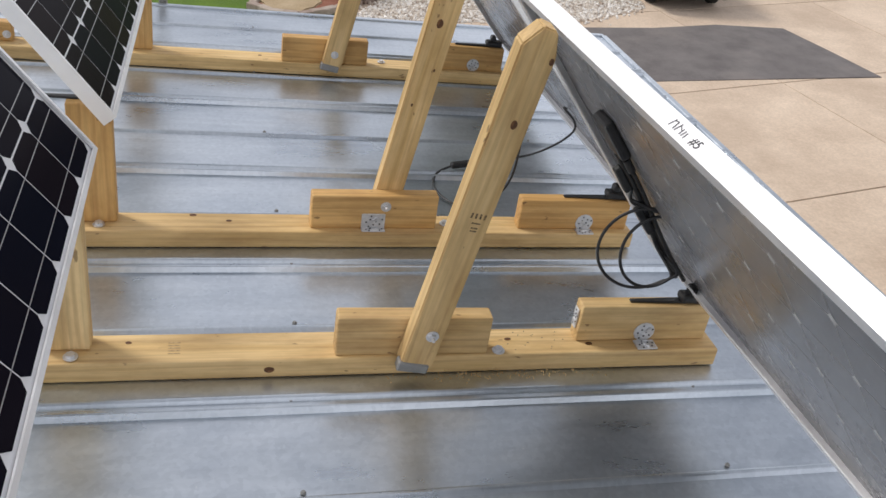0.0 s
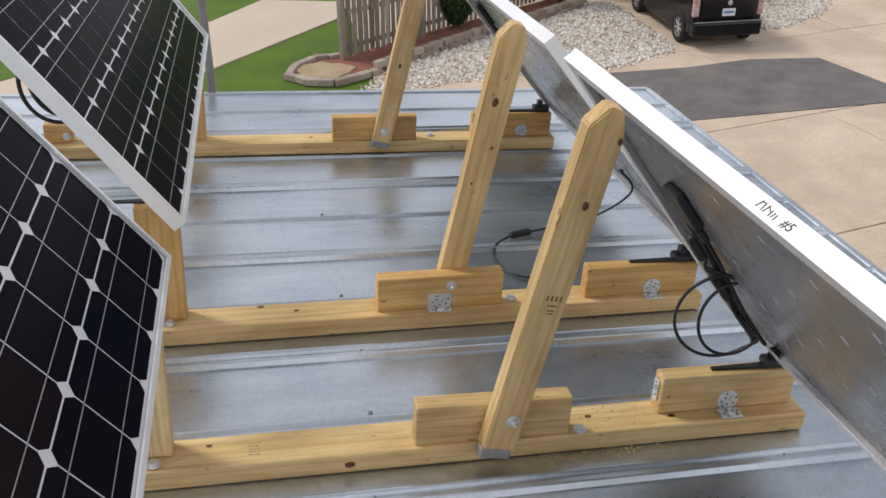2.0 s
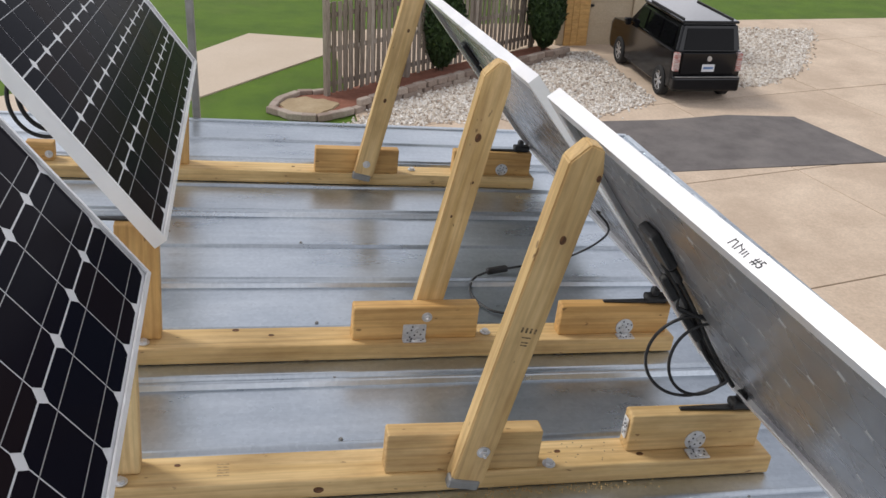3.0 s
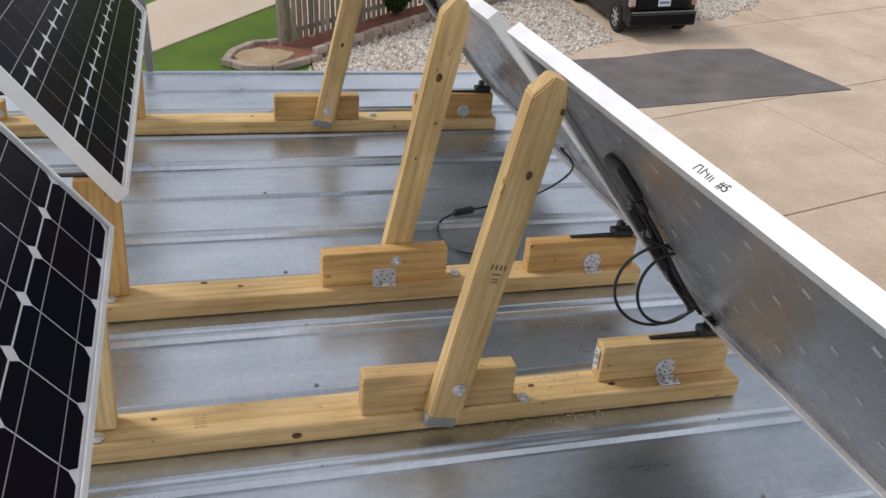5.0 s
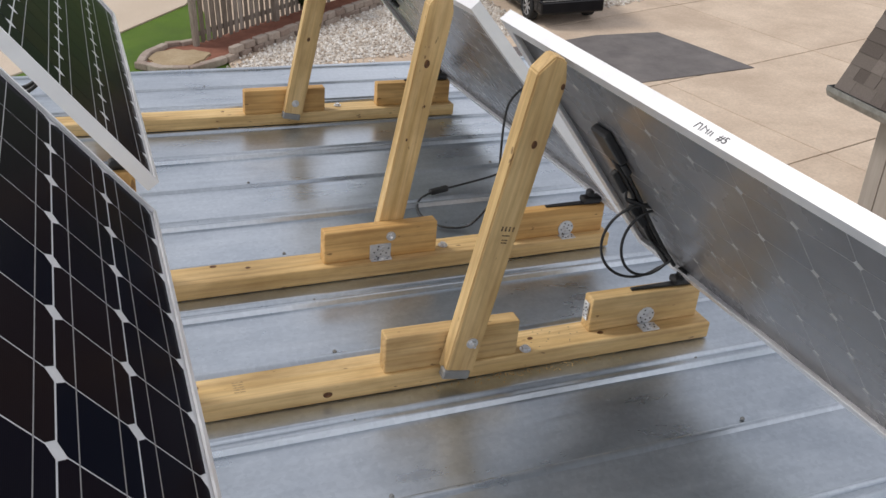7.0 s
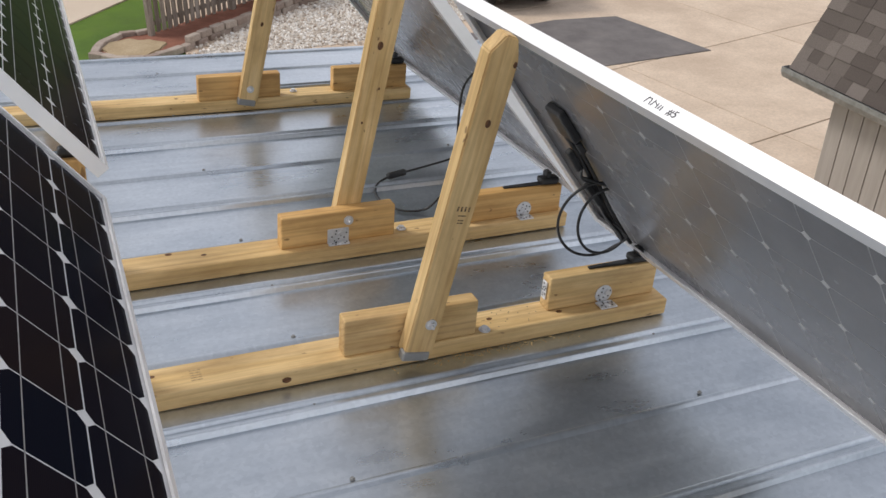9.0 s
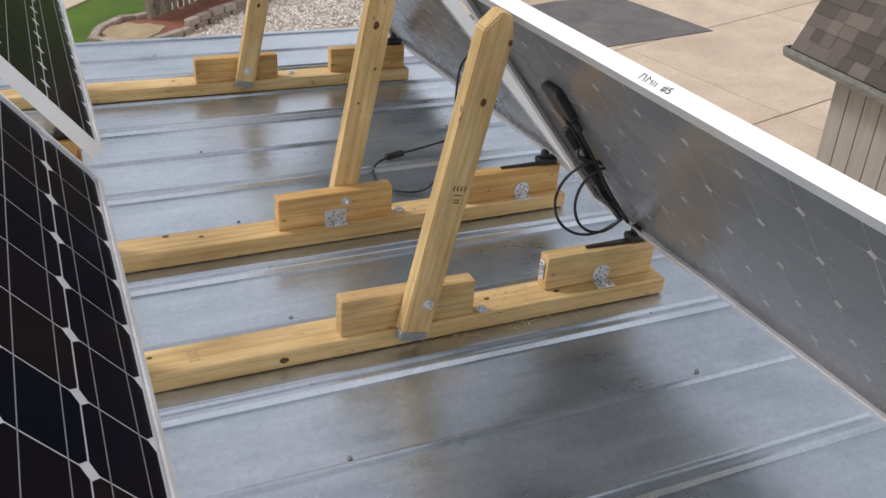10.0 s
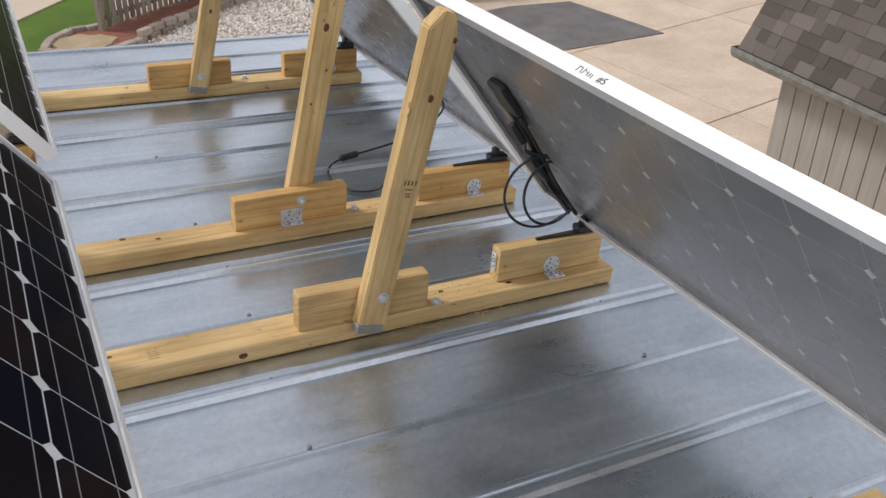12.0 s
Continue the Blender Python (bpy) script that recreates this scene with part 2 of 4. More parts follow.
SIDING, n, l, b = material("grey_painted_siding", 0.75)
l.new(ramp(n, l, noise_tex(n, l, coords(n, l, (8, 8, 0.7), 20), 2, 5), (0.3, (0.32, 0.285, 0.25)), (0.7, (0.39, 0.35, 0.31))), b.inputs["Base Color"])
SHINGLE, n, l, b = material("asphalt_shingle", 0.95)
oi = n.new("ShaderNodeObjectInfo")
shc = ramp(n, l, oi.outputs["Random"], (0.0, (0.080, 0.064, 0.055)), (0.5, (0.115, 0.095, 0.082)), (1.0, (0.175, 0.148, 0.13)))
sg = noise_tex(n, l, coords(n, l, (1, 1, 1), 15), 120, 3, 0.8)
l.new(mixed(n, l, 0.6, shc, ramp(n, l, sg, (0.3, (0.6, 0.6, 0.6)), (0.7, (1.3, 1.3, 1.3))), "MULTIPLY"), b.inputs["Base Color"])
bump(n, l, b, sg, 0.5, 0.004)
GUTTER, n, l, b = material("dull_gutter_metal", 0.5, 0.3)
l.new(ramp(n, l, noise_tex(n, l, coords(n, l), 12, 5), (0.3, (0.20, 0.20, 0.19)), (0.7, (0.34, 0.34, 0.33))), b.inputs["Base Color"])

TAN_WALL = ground_mat("tan_house_wall", (0.52, 0.42, 0.29), (0.58, 0.48, 0.34), 2, 0.8, 30, 0.004)
CAR_PAINT, n, l, b = material("black_car_paint", 0.13)
l.new(ramp(n, l, noise_tex(n, l, coords(n, l), 3, 4), (0.3, (0.004, 0.004, 0.005)), (0.7, (0.008, 0.008, 0.009))), b.inputs["Base Color"])
b.inputs["Specular IOR Level"].default_value = 0.3
b.inputs["Coat Weight"].default_value = 0.25
b.inputs["Coat Roughness"].default_value = 0.08
CAR_GLASS, n, l, b = material("tinted_car_glass", 0.06)
b.inputs["Base Color"].default_value = (0.004, 0.004, 0.005, 1)
b.inputs["IOR"].default_value = 1.22
TYRE, n, l, b = material("tyre_rubber", 0.85)
b.inputs["Base Color"].default_value = (0.018, 0.018, 0.018, 1)
RIM, n, l, b = material("alloy_rim", 0.3, 0.8)
b.inputs["Base Color"].default_value = (0.62, 0.62, 0.63, 1)
LAMP_LENS, n, l, b = material("clear_tail_lens", 0.2)
l.new(ramp(n, l, noise_tex(n, l, coords(n, l, (1, 1, 4)), 8), (0.4, (0.55, 0.50, 0.48)), (0.6, (0.42, 0.16, 0.14))), b.inputs["Base Color"])
PLATE, n, l, b = material("plate_white", 0.5)
b.inputs["Base Color"].default_value = (0.72, 0.74, 0.78, 1)
PLATE_INK, n, l, b = material("plate_blue_ink", 0.5)
b.inputs["Base Color"].default_value = (0.12, 0.22, 0.42, 1)
LEAF, n, l, b = material("evergreen_leaf", 0.7)
geo = n.new("ShaderNodeNewGeometry")
l.new(ramp(n, l, geo.outputs["Random Per Island"], (0.0, (0.010, 0.026, 0.006)), (0.6, (0.024, 0.052, 0.010)), (1.0, (0.045, 0.085, 0.016))), b.inputs["Base Color"])
BARK, n, l, b = material("bark", 0.9)
l.new(ramp(n, l, noise_tex(n, l, coords(n, l, (8, 8, 1)), 8), (0.3, (0.06, 0.04, 0.03)), (0.7, (0.13, 0.09, 0.06))), b.inputs["Base Color"])
BLADE, n, l, b = material("grass_blades", 0.8)
geo = n.new("ShaderNodeNewGeometry")
l.new(ramp(n, l, geo.outputs["Random Per Island"], (0.0, (0.045, 0.105, 0.008)), (0.7, (0.085, 0.17, 0.016)), (1.0, (0.16, 0.21, 0.05))), b.inputs["Base Color"])


# ---- mesh helpers ----
def mesh_of(name, bm, mat, smooth=False):
    me = bpy.data.meshes.new(name)
    bmesh.ops.recalc_face_normals(bm, faces=bm.faces)
    bm.to_mesh(me)
    bm.free()
    me.materials.append(mat)
    if smooth:
        me.polygons.foreach_set("use_smooth", [True] * len(me.polygons))
    return me


def part(name, bm, mat, parent=None, label="", m=None, smooth=False):
    """One mesh object from a bmesh (or from a ready mesh), under a thing or a part."""
    data = bm if isinstance(bm, bpy.types.Mesh) else mesh_of(name, bm, mat, smooth)
    ob = new(name, data)
    ob.parent = parent
    if m is not None:
        ob.matrix_basis = m
    if label:
        ob["label"] = label
    return ob


def empty(name, m, label, category, group="", kind=""):
    ob = new(name)
    ob.empty_display_size = 0.05
    ob.matrix_basis = m
    return tagged(ob, label, category, group, kind)


def add_box(bm, x0, x1, y0, y1, z0, z1, bevel=0.0, seg=1):
    r = bmesh.ops.create_cube(bm, size=1.0)
    for v in r["verts"]:
        v.co = Vector(((x0 + x1) / 2 + v.co.x * (x1 - x0), (y0 + y1) / 2 + v.co.y * (y1 - y0), (z0 + z1) / 2 + v.co.z * (z1 - z0)))
    if bevel:
        es = list({e for v in r["verts"] for e in v.link_edges})
        bmesh.ops.bevel(bm, geom=es, offset=bevel, segments=seg, profile=0.5, affect="EDGES")
    return bm


def box(x0, x1, y0, y1, z0, z1, bevel=0.0, seg=1):
    return add_box(bmesh.new(), x0, x1, y0, y1, z0, z1, bevel, seg)


def cyl(r, z0, z1, seg=20, r2=None, bevel=0.0):
    bm = bmesh.new()
    bmesh.ops.create_cone(bm, cap_ends=True, segments=seg, radius1=r, radius2=r if r2 is None else r2, depth=z1 - z0)
    bmesh.ops.translate(bm, verts=bm.verts, vec=(0, 0, (z0 + z1) / 2))
    if bevel:
        es = [e for e in bm.edges if len(e.link_faces) == 2 and any(len(f.verts) > 4 for f in e.link_faces)]
        bmesh.ops.bevel(bm, geom=es, offset=bevel, segments=2, affect="EDGES")
    return bm


def sheet(outline, z0, z1, bevel=0.0):
    """A slab with the given outline (x, y)."""
    bm = bmesh.new()
    f = bm.faces.new([bm.verts.new((x, y, z0)) for x, y in outline])
    r = bmesh.ops.extrude_face_region(bm, geom=[f])
    top = [v for v in r["geom"] if isinstance(v, bmesh.types.BMVert)]
    bmesh.ops.translate(bm, verts=top, vec=(0, 0, z1 - z0))
    if bevel:
        es = [e for e in bm.edges if all(v in top for v in e.verts)]
        bmesh.ops.bevel(bm, geom=es, offset=bevel, segments=2, affect="EDGES")
    return bm


def tube(points, radius, sides=8, smooth_steps=6):
    """A round cable through the points (Catmull-Rom), as one mesh."""
    p = [Vector(q) for q in points]
    line = []
    for i in range(len(p) - 1):
        a, b2, c, d = p[max(i - 1, 0)], p[i], p[i + 1], p[min(i + 2, len(p) - 1)]
        for k in range(smooth_steps):
            t = k / smooth_steps
            line.append(0.5 * (2 * b2 + (c - a) * t + (2 * a - 5 * b2 + 4 * c - d) * t * t + (3 * b2 - a - 3 * c + d) * t ** 3))
    line.append(p[-1])
    bm = bmesh.new()
    rings, up = [], Vector((0.12, 0.33, 0.93)).normalized()
    for i, q in enumerate(line):
        d = (line[min(i + 1, len(line) - 1)] - line[max(i - 1, 0)]).normalized()
        s = d.cross(up)
        s = s.normalized() if s.length > 1e-4 else Vector((1, 0, 0))
        up = s.cross(d).normalized()
        rings.append([bm.verts.new(q + radius * (math.cos(a) * s + math.sin(a) * up)) for a in [2 * math.pi * k / sides for k in range(sides)]])
    for r0, r1 in zip(rings, rings[1:]):
        for k in range(sides):
            bm.faces.new((r0[k], r0[(k + 1) % sides], r1[(k + 1) % sides], r1[k]))
    bm.faces.new(rings[0])
    bm.faces.new(rings[-1])
    return bm


def warp(bm, amount, size, seed=0):
    """Uneven surface: shifts the vertices by smooth noise."""
    for v in bm.verts:
        v.co += amount * noise.noise_vector(v.co * size + Vector((seed, seed * 0.7, -seed)))
    return bm


GROUND = -4.40

# ---- ground ----
lawn = part("ground", sheet([(-900, -900), (900, -900), (900, 900), (-900, 900)], GROUND - 0.4, GROUND), GRASS)
tagged(lawn, "mown green lawn reaching to the horizon", "lawn", kind="structure")

base = part("driveway_base", sheet([(1.3, -22), (20, -22), (20, 21.2), (9.75, 21.9), (9.75, 20.0), (6.9, 20.0), (5.9, 15.2), (1.3, 14.2)], GROUND, GROUND + 0.012), JOINT)
tagged(base, "dark filled joints between the driveway slabs", "driveway joints", kind="structure")

drive = empty("driveway", pose(0, 0, GROUND), "pale tan weathered concrete driveway slabs with dark joints", "driveway", kind="structure")
DRIVE_TURN = pose(9.0, 8.2, 0, 0, 0, 11.0)


def slab_grid():
    rnd = random.Random(4)
    cols = [-8.2, -4.0, 0.35, 4.3, 8.4, 12.5]
    rows = [-30, -24, -18, -12, -7.5, -3.6, 0.0, 3.45, 7.2, 11.0, 14.4]
    inv = DRIVE_TURN.inverted()
    for i in range(len(cols) - 1):
        for j in range(len(rows) - 1):
            x0, x1, y0, y1 = cols[i] + 0.006, cols[i + 1] - 0.006, rows[j] + 0.010, rows[j + 1] - 0.010
            corners = [DRIVE_TURN @ Vector(c) for c in ((x0, y0, 0), (x1, y0, 0), (x1, y1, 0), (x0, y1, 0))]
            out = clip([(c.x, c.y) for c in corners])
            if len(out) > 2:
                part("slab", sheet(out, 0.004, 0.03 + rnd.uniform(-0.003, 0.003), 0.006), CONCRETE, drive)


def clip(poly):
    """Keeps a slab inside the driveway: right of the lawn and gravel, short of the far lawn."""
    for a, bb, c in ((1, 0, 1.45), (-1, 0, -19.6), (0.07, -1, -21.85), (0.0, 1.0, -21.5)):
        res = []
        for k in range(len(poly)):
            p, q = poly[k], poly[(k + 1) % len(poly)]
            dp, dq = a * p[0] + bb * p[1] - c, a * q[0] + bb * q[1] - c
            if dp >= 0:
                res.append(p)
            if dp * dq < 0:
                s = dp / (dp - dq)
                res.append((p[0] + s * (q[0] - p[0]), p[1] + s * (q[1] - p[1])))
        poly = res
        if not poly:
            return []
    return poly


slab_grid()

patch = part("asphalt_patch", warp(sheet([(5.2, 11.6), (6.26, 11.7), (10.75, 11.86), (10.5, 13.0), (10.2, 14.35), (8.8, 14.5), (7.4, 14.3), (5.2, 14.25)], GROUND + 0.02, GROUND + 0.046, 0.008), 0.02, 1.5), ASPHALT)
tagged(patch, "dark grey worn asphalt patch on the concrete driveway", "asphalt patch", kind="structure")

walkway = part("walkway", sheet([(-7.0, 11.0), (-1.48, 16.12), (1.15, 19.15), (1.6, 20.6), (-0.50, 21.2), (-1.65, 19.5), (-7.0, 14.6)], GROUND - 0.02, GROUND + 0.03, 0.008), PATH_CONC)
tagged(walkway, "pale concrete walkway slab across the green lawn", "walkway", kind="structure")

# gravel: two beds of loose white stones
GRAVEL_1 = [(1.15, 14.1), (3.15, 14.5), (6.0, 14.6), (7.75, 15.5), (7.62, 19.3), (6.9, 19.2), (4.5, 17.2), (2.3, 15.6)]
GRAVEL_2 = [(9.75, 16.3), (10.8, 16.5), (12.25, 17.55), (15.0, 21.5), (9.75, 21.9)]


def inside(x, y, poly):
    hit = False
    for k in range(len(poly)):
        (x0, y0), (x1, y1) = poly[k], poly[k - 1]
        if (y0 > y) != (y1 > y) and x < (x1 - x0) * (y - y0) / (y1 - y0) + x0:
            hit = not hit
    return hit


def stones(name, poly, count, seed, label, spill=0.12):
    rnd = random.Random(seed)
    verts, faces = [], []
    xs, ys = [p[0] for p in poly], [p[1] for p in poly]
    while count:
        x, y = rnd.uniform(min(xs), max(xs)), rnd.uniform(min(ys), max(ys))
        if not inside(x + rnd.gauss(0, spill), y + rnd.gauss(0, spill), poly):
            continue
        count -= 1
        s = rnd.uniform(0.022, 0.055)
        m = pose(x, y, GROUND + 0.035 + rnd.uniform(0, 0.02), rnd.uniform(0, 360), rnd.uniform(0, 360), rnd.uniform(0, 360))
        k = len(verts)
        for c in ((1, 0, 0), (-1, 0, 0), (0, 1, 0), (0, -1, 0), (0, 0, 1), (0, 0, -1)):
            verts.append(m @ (Vector(c) * s * rnd.uniform(0.6, 1.15)))
        for f in ((0, 2, 4), (2, 1, 4), (1, 3, 4), (3, 0, 4), (2, 0, 5), (1, 2, 5), (3, 1, 5), (0, 3, 5)):
            faces.append([k + q for q in f])
    me = bpy.data.meshes.new(name)
    me.from_pydata(verts, [], faces)
    me.materials.append(STONE)
    return tagged(new(name, me), label, "gravel", kind="stuff")


for poly, nm in ((GRAVEL_1, "gravel_bed"), (GRAVEL_2, "gravel_bed")):
    tagged(part(nm, warp(sheet(poly, GROUND + 0.005, GROUND + 0.04, 0.01), 0.02, 2), GRAVEL_BED), "pale packed bed under loose white landscaping stones", "gravel bed", kind="structure")
stones("gravel", GRAVEL_1, 9000, 1, "loose white and beige landscaping stones beside the driveway")
stones("gravel", GRAVEL_2, 7000, 2, "loose white landscaping stones behind the parked car")

# planting bed with block edging
BED = [(-0.1, 15.2), (0.2, 14.85), (0.7, 14.7), (1.4, 15.05), (2.2, 15.72), (4.35, 17.3), (6.85, 18.95), (6.6, 19.9), (3.0, 17.6), (1.0, 16.2), (0.45, 16.1), (0.1, 15.75)]
mulch = part("mulch_bed", warp(sheet(BED, GROUND, GROUND + 0.07, 0.02), 0.03, 3), MULCH)
tagged(mulch, "reddish brown mulch bed along the fence", "mulch bed", kind="structure")
soil = part("bare_soil", warp(sheet([(0.58 + (0.56 + 0.05 * math.sin(3 * t + 1) + 0.035 * math.sin(7 * t)) * math.cos(t), 15.4 + (0.50 + 0.05 * math.sin(4 * t) + 0.03 * math.sin(9 * t)) * math.sin(t)) for t in (q * math.tau / 40 for q in range(40))], GROUND + 0.03, GROUND + 0.085, 0.02), 0.02, 4), SAND)
tagged(soil, "bare sandy soil at the tip of the planting bed", "soil", kind="structure")

edging = empty("bed_edging", pose(0, 0, GROUND), "weathered brown-grey concrete edging blocks round the bed", "edging", kind="structure")
block_meshes = []
for k in range(4):
    bmx = box(-0.14, 0.14, -0.075, 0.075, 0, 0.13, 0.02, 2)
    block_meshes.append(mesh_of("edging_block", warp(bmx, 0.014, 9, k * 3.1), PAVER))


def edge_line(points, tiers, seed):
    rnd = random.Random(seed)
    for (x0, y0), (x1, y1) in zip(points, points[1:]):
        d = math.hypot(x1 - x0, y1 - y0)
        cnt = max(1, round(d / 0.30))
        a = math.degrees(math.atan2(y1 - y0, x1 - x0))
        for k in range(cnt):
            for tier in range(tiers):
                s = (k + 0.5 + 0.4 * tier) / cnt
                part("edging_block", rnd.choice(block_meshes), None, edging, m=pose(x0 + s * (x1 - x0) + rnd.gauss(0, 0.012), y0 + s * (y1 - y0) + rnd.gauss(0, 0.012), 0.01 + tier * 0.125, 0, 0, a + rnd.gauss(0, 4)))


edge_line([(1.0, 16.25), (0.45, 16.15), (0.08, 15.78), (-0.12, 15.25), (0.18, 14.85), (0.7, 14.66), (1.4, 15.02)], 1, 5)
edge_line([(1.4, 15.02), (2.2, 15.70), (4.35, 17.28), (6.85, 18.93)], 2, 6)

# ---- fence ----
FENCE_A, FENCE_B = Vector((1.0, 16.05, GROUND)), Vector((6.35, 19.95, GROUND))
fence_dir = FENCE_B - FENCE_A
fence_len = fence_dir.length
fence = empty("wooden_fence", pose(*FENCE_A, 0, 0, math.degrees(math.atan2(fence_dir.y, fence_dir.x))), "tall weathered grey-brown shadowbox wooden fence", "fence")
picket_a = mesh_of("picket", warp(box(-0.047, 0.047, -0.01, 0.01, 0.09, 1.86, 0.004), 0.006, 4, 1), GREY_WOOD)
picket_b = mesh_of("picket", warp(box(-0.047, 0.047, -0.01, 0.01, 0.07, 1.80, 0.004), 0.006, 4, 9), GREY_WOOD)
post_mesh = mesh_of("post", warp(box(-0.05, 0.05, -0.05, 0.05, -0.02, 2.0, 0.006), 0.006, 3, 5), GREY_WOOD)
rail_mesh = mesh_of("rail", box(0, fence_len, -0.019, 0.019, -0.045, 0.045, 0.004), GREY_WOOD)
for h in (0.28, 0.95, 1.62):
    part("rail", rail_mesh, None, fence, m=pose(0, 0, h))
rnd = random.Random(8)
for k in range(int(fence_len / 0.075)):
    side = -0.032 if k % 2 else 0.032
    part("picket", rnd.choice((picket_a, picket_b)), None, fence, m=pose(0.08 + k * 0.075, side, rnd.gauss(0, 0.012), 0, rnd.gauss(0, 0.7), rnd.gauss(0, 1.5)))
for k in range(4):
    part("post", post_mesh, None, fence, m=pose(min(k * 2.15, fence_len), -0.075 if k else 0, 0))


# ---- evergreen shrubs ----
def shrub(x, y, height, radius, seed):
    rnd = random.Random(seed)
    thing = empty("evergreen_shrub", pose(x, y, GROUND), "dark green clipped columnar evergreen shrub in the mulch bed", "shrub", "shrubs along the fence")
    part("trunk", cyl(0.06, 0, height * 0.8, 10, 0.015), BARK, thing)
    verts, faces = [], []
    for k in range(5200):
        h = rnd.random() ** 0.85
        prof = radius * (math.sin(min(1, (h + 0.08) * 1.7) * math.pi / 2) * (1 - h ** 3.0) ** 0.6)
        a = rnd.uniform(0, 2 * math.pi)
        r = prof * (1 - 0.35 * rnd.random() ** 2.2) * (1 + 0.10 * math.sin(5 * a + 9 * h + seed))
        m = pose(r * math.cos(a), r * math.sin(a), 0.14 + h * height, rnd.uniform(-50, 50), rnd.uniform(-50, 50), rnd.uniform(0, 360))
        s = rnd.uniform(0.028, 0.07)
        q = len(verts)
        for c in ((-0.5, 0, 0), (0.5, 0, 0), (0.32, 0.1, 1.3), (-0.32, 0.1, 1.3)):
            verts.append(m @ (Vector(c) * s))
        faces.append((q, q + 1, q + 2, q + 3))
    me = bpy.data.meshes.new("crown")
    me.from_pydata(verts, [], faces)
    me.materials.append(LEAF)
    part("crown", me, None, thing)
    part("inner_crown", warp(ellipsoid(radius * 0.72, height * 0.46, height * 0.52 + 0.1), 0.08, 2.5, seed), LEAF, thing)


def ellipsoid(r, hz, z):
    bm = bmesh.new()
    bmesh.ops.create_icosphere(bm, subdivisions=3, radius=1.0)
    for v in bm.verts:
        v.co = Vector((v.co.x * r, v.co.y * r, z + v.co.z * hz))
    return bm


shrub(3.62, 17.75, 1.9, 0.52, 3)
shrub(6.45, 19.35, 1.9, 0.46, 4)

# ---- house corner ----
house = empty("house", pose(6.95, 20.0, GROUND), "tan house corner with raw timber door trim", "house")
part("wall", box(0, 0.22, 0, 5, 0, 3.0), TAN_WALL, house)
part("wall", box(1.95, 2.25, 0.0, 0.25, 0, 3.0), TAN_WALL, house)
part("wall", box(0.22, 1.95, 0.0, 0.25, 2.25, 3.0), TAN_WALL, house)
part("wall", box(2.0, 2.25, 0.25, 5, 0, 3.0), TAN_WALL, house)
for x0, x1 in ((0.20, 0.36), (0.365, 0.53), (0.535, 0.80)):
    part("door_trim", box(x0, x1, -0.045, -0.003, 0.02, 2.3, 0.006), WOOD_RED, house, "raw orange-brown timber trim", smooth=False)
door = part("door", box(0.81, 1.94, 0.06, 0.11, 0.02, 2.24, 0.004), TAN_WALL, house, "plain tan garage door")
for z in (0.57, 1.12, 1.67):
    part("panel_rail", box(0.83, 1.92, 0.045, 0.058, z - 0.03, z + 0.03, 0.004), TAN_WALL, door)
part("handle", box(0.84, 0.92, 0.0, 0.058, 0.98, 1.03, 0.01, 2), BLACK, door, "dark door handle")
part("roof", sheet([(-0.4, -0.5), (2.7, -0.5), (2.7, 5.4), (-0.4, 5.4)], 3.0, 3.12, 0.02), SHINGLE, house)


# ---- parked car: nose along +y ----
def car_profile(pts, w):
    """Cross-sections along the car from a side profile (y, z) with rounded corners."""
    bm = bmesh.new()
    loops = []
    for x, shrink in ((-w, 0.94), (-w * 0.97, 1.0), (w * 0.97, 1.0), (w, 0.94)):
        cy, cz = sum(p[0] for p in pts) / len(pts), sum(p[1] for p in pts) / len(pts)
        loops.append([bm.verts.new((x, cy + (p[0] - cy) * shrink, cz + (p[1] - cz) * shrink)) for p in pts])
    for a, b2 in zip(loops, loops[1:]):
        for k in range(len(pts)):
            bm.faces.new((a[k], a[(k + 1) % len(pts)], b2[(k + 1) % len(pts)], b2[k]))
    bm.faces.new(loops[0])
    bm.faces.new(loops[-1])
    return bm


car = empty("car", pose(8.66, 15.35, GROUND + 0.03, 0, 0, -1.0) @ Matrix.Diagonal((0.88, 0.96, 1, 1)), "glossy black boxy compact wagon parked on the driveway", "car")
body_pts = [(0.03, 0.30), (0.0, 0.45), (0.02, 0.95), (0.10, 1.05), (2.75, 1.05), (2.95, 1.0), (3.75, 0.93), (3.90, 0.80), (3.93, 0.40), (3.85, 0.25), (3.4, 0.22), (0.5, 0.22)]
part("body", car_profile(body_pts, 0.84), CAR_PAINT, car, smooth=False)
cabin = bmesh.new()
low = [(-0.80, 0.05), (0.80, 0.05), (0.80, 2.92), (-0.80, 2.92)]
top = [(-0.68, 0.17), (0.68, 0.17), (0.68, 2.30), (-0.68, 2.30)]
vl = [cabin.verts.new((x, y, 1.03)) for x, y in low]
vt = [cabin.verts.new((x, y, 1.60)) for x, y in top]
for k in range(4):
    cabin.faces.new((vl[k], vl[(k + 1) % 4], vt[(k + 1) % 4], vt[k]))
cabin.faces.new(vt)
cabin.faces.new(vl)
bmesh.ops.bevel(cabin, geom=list(cabin.edges), offset=0.05, segments=3, affect="EDGES")
part("cabin", cabin, CAR_PAINT, car)
part("roof", box(-0.70, 0.70, 0.16, 2.32, 1.59, 1.645, 0.025, 3), CAR_PAINT, car, smooth=False)
for x in (-0.6, 0.6):
    part("roof_rail", box(x - 0.02, x + 0.02, 0.3, 2.1, 1.64, 1.675, 0.01), BLACK, car)


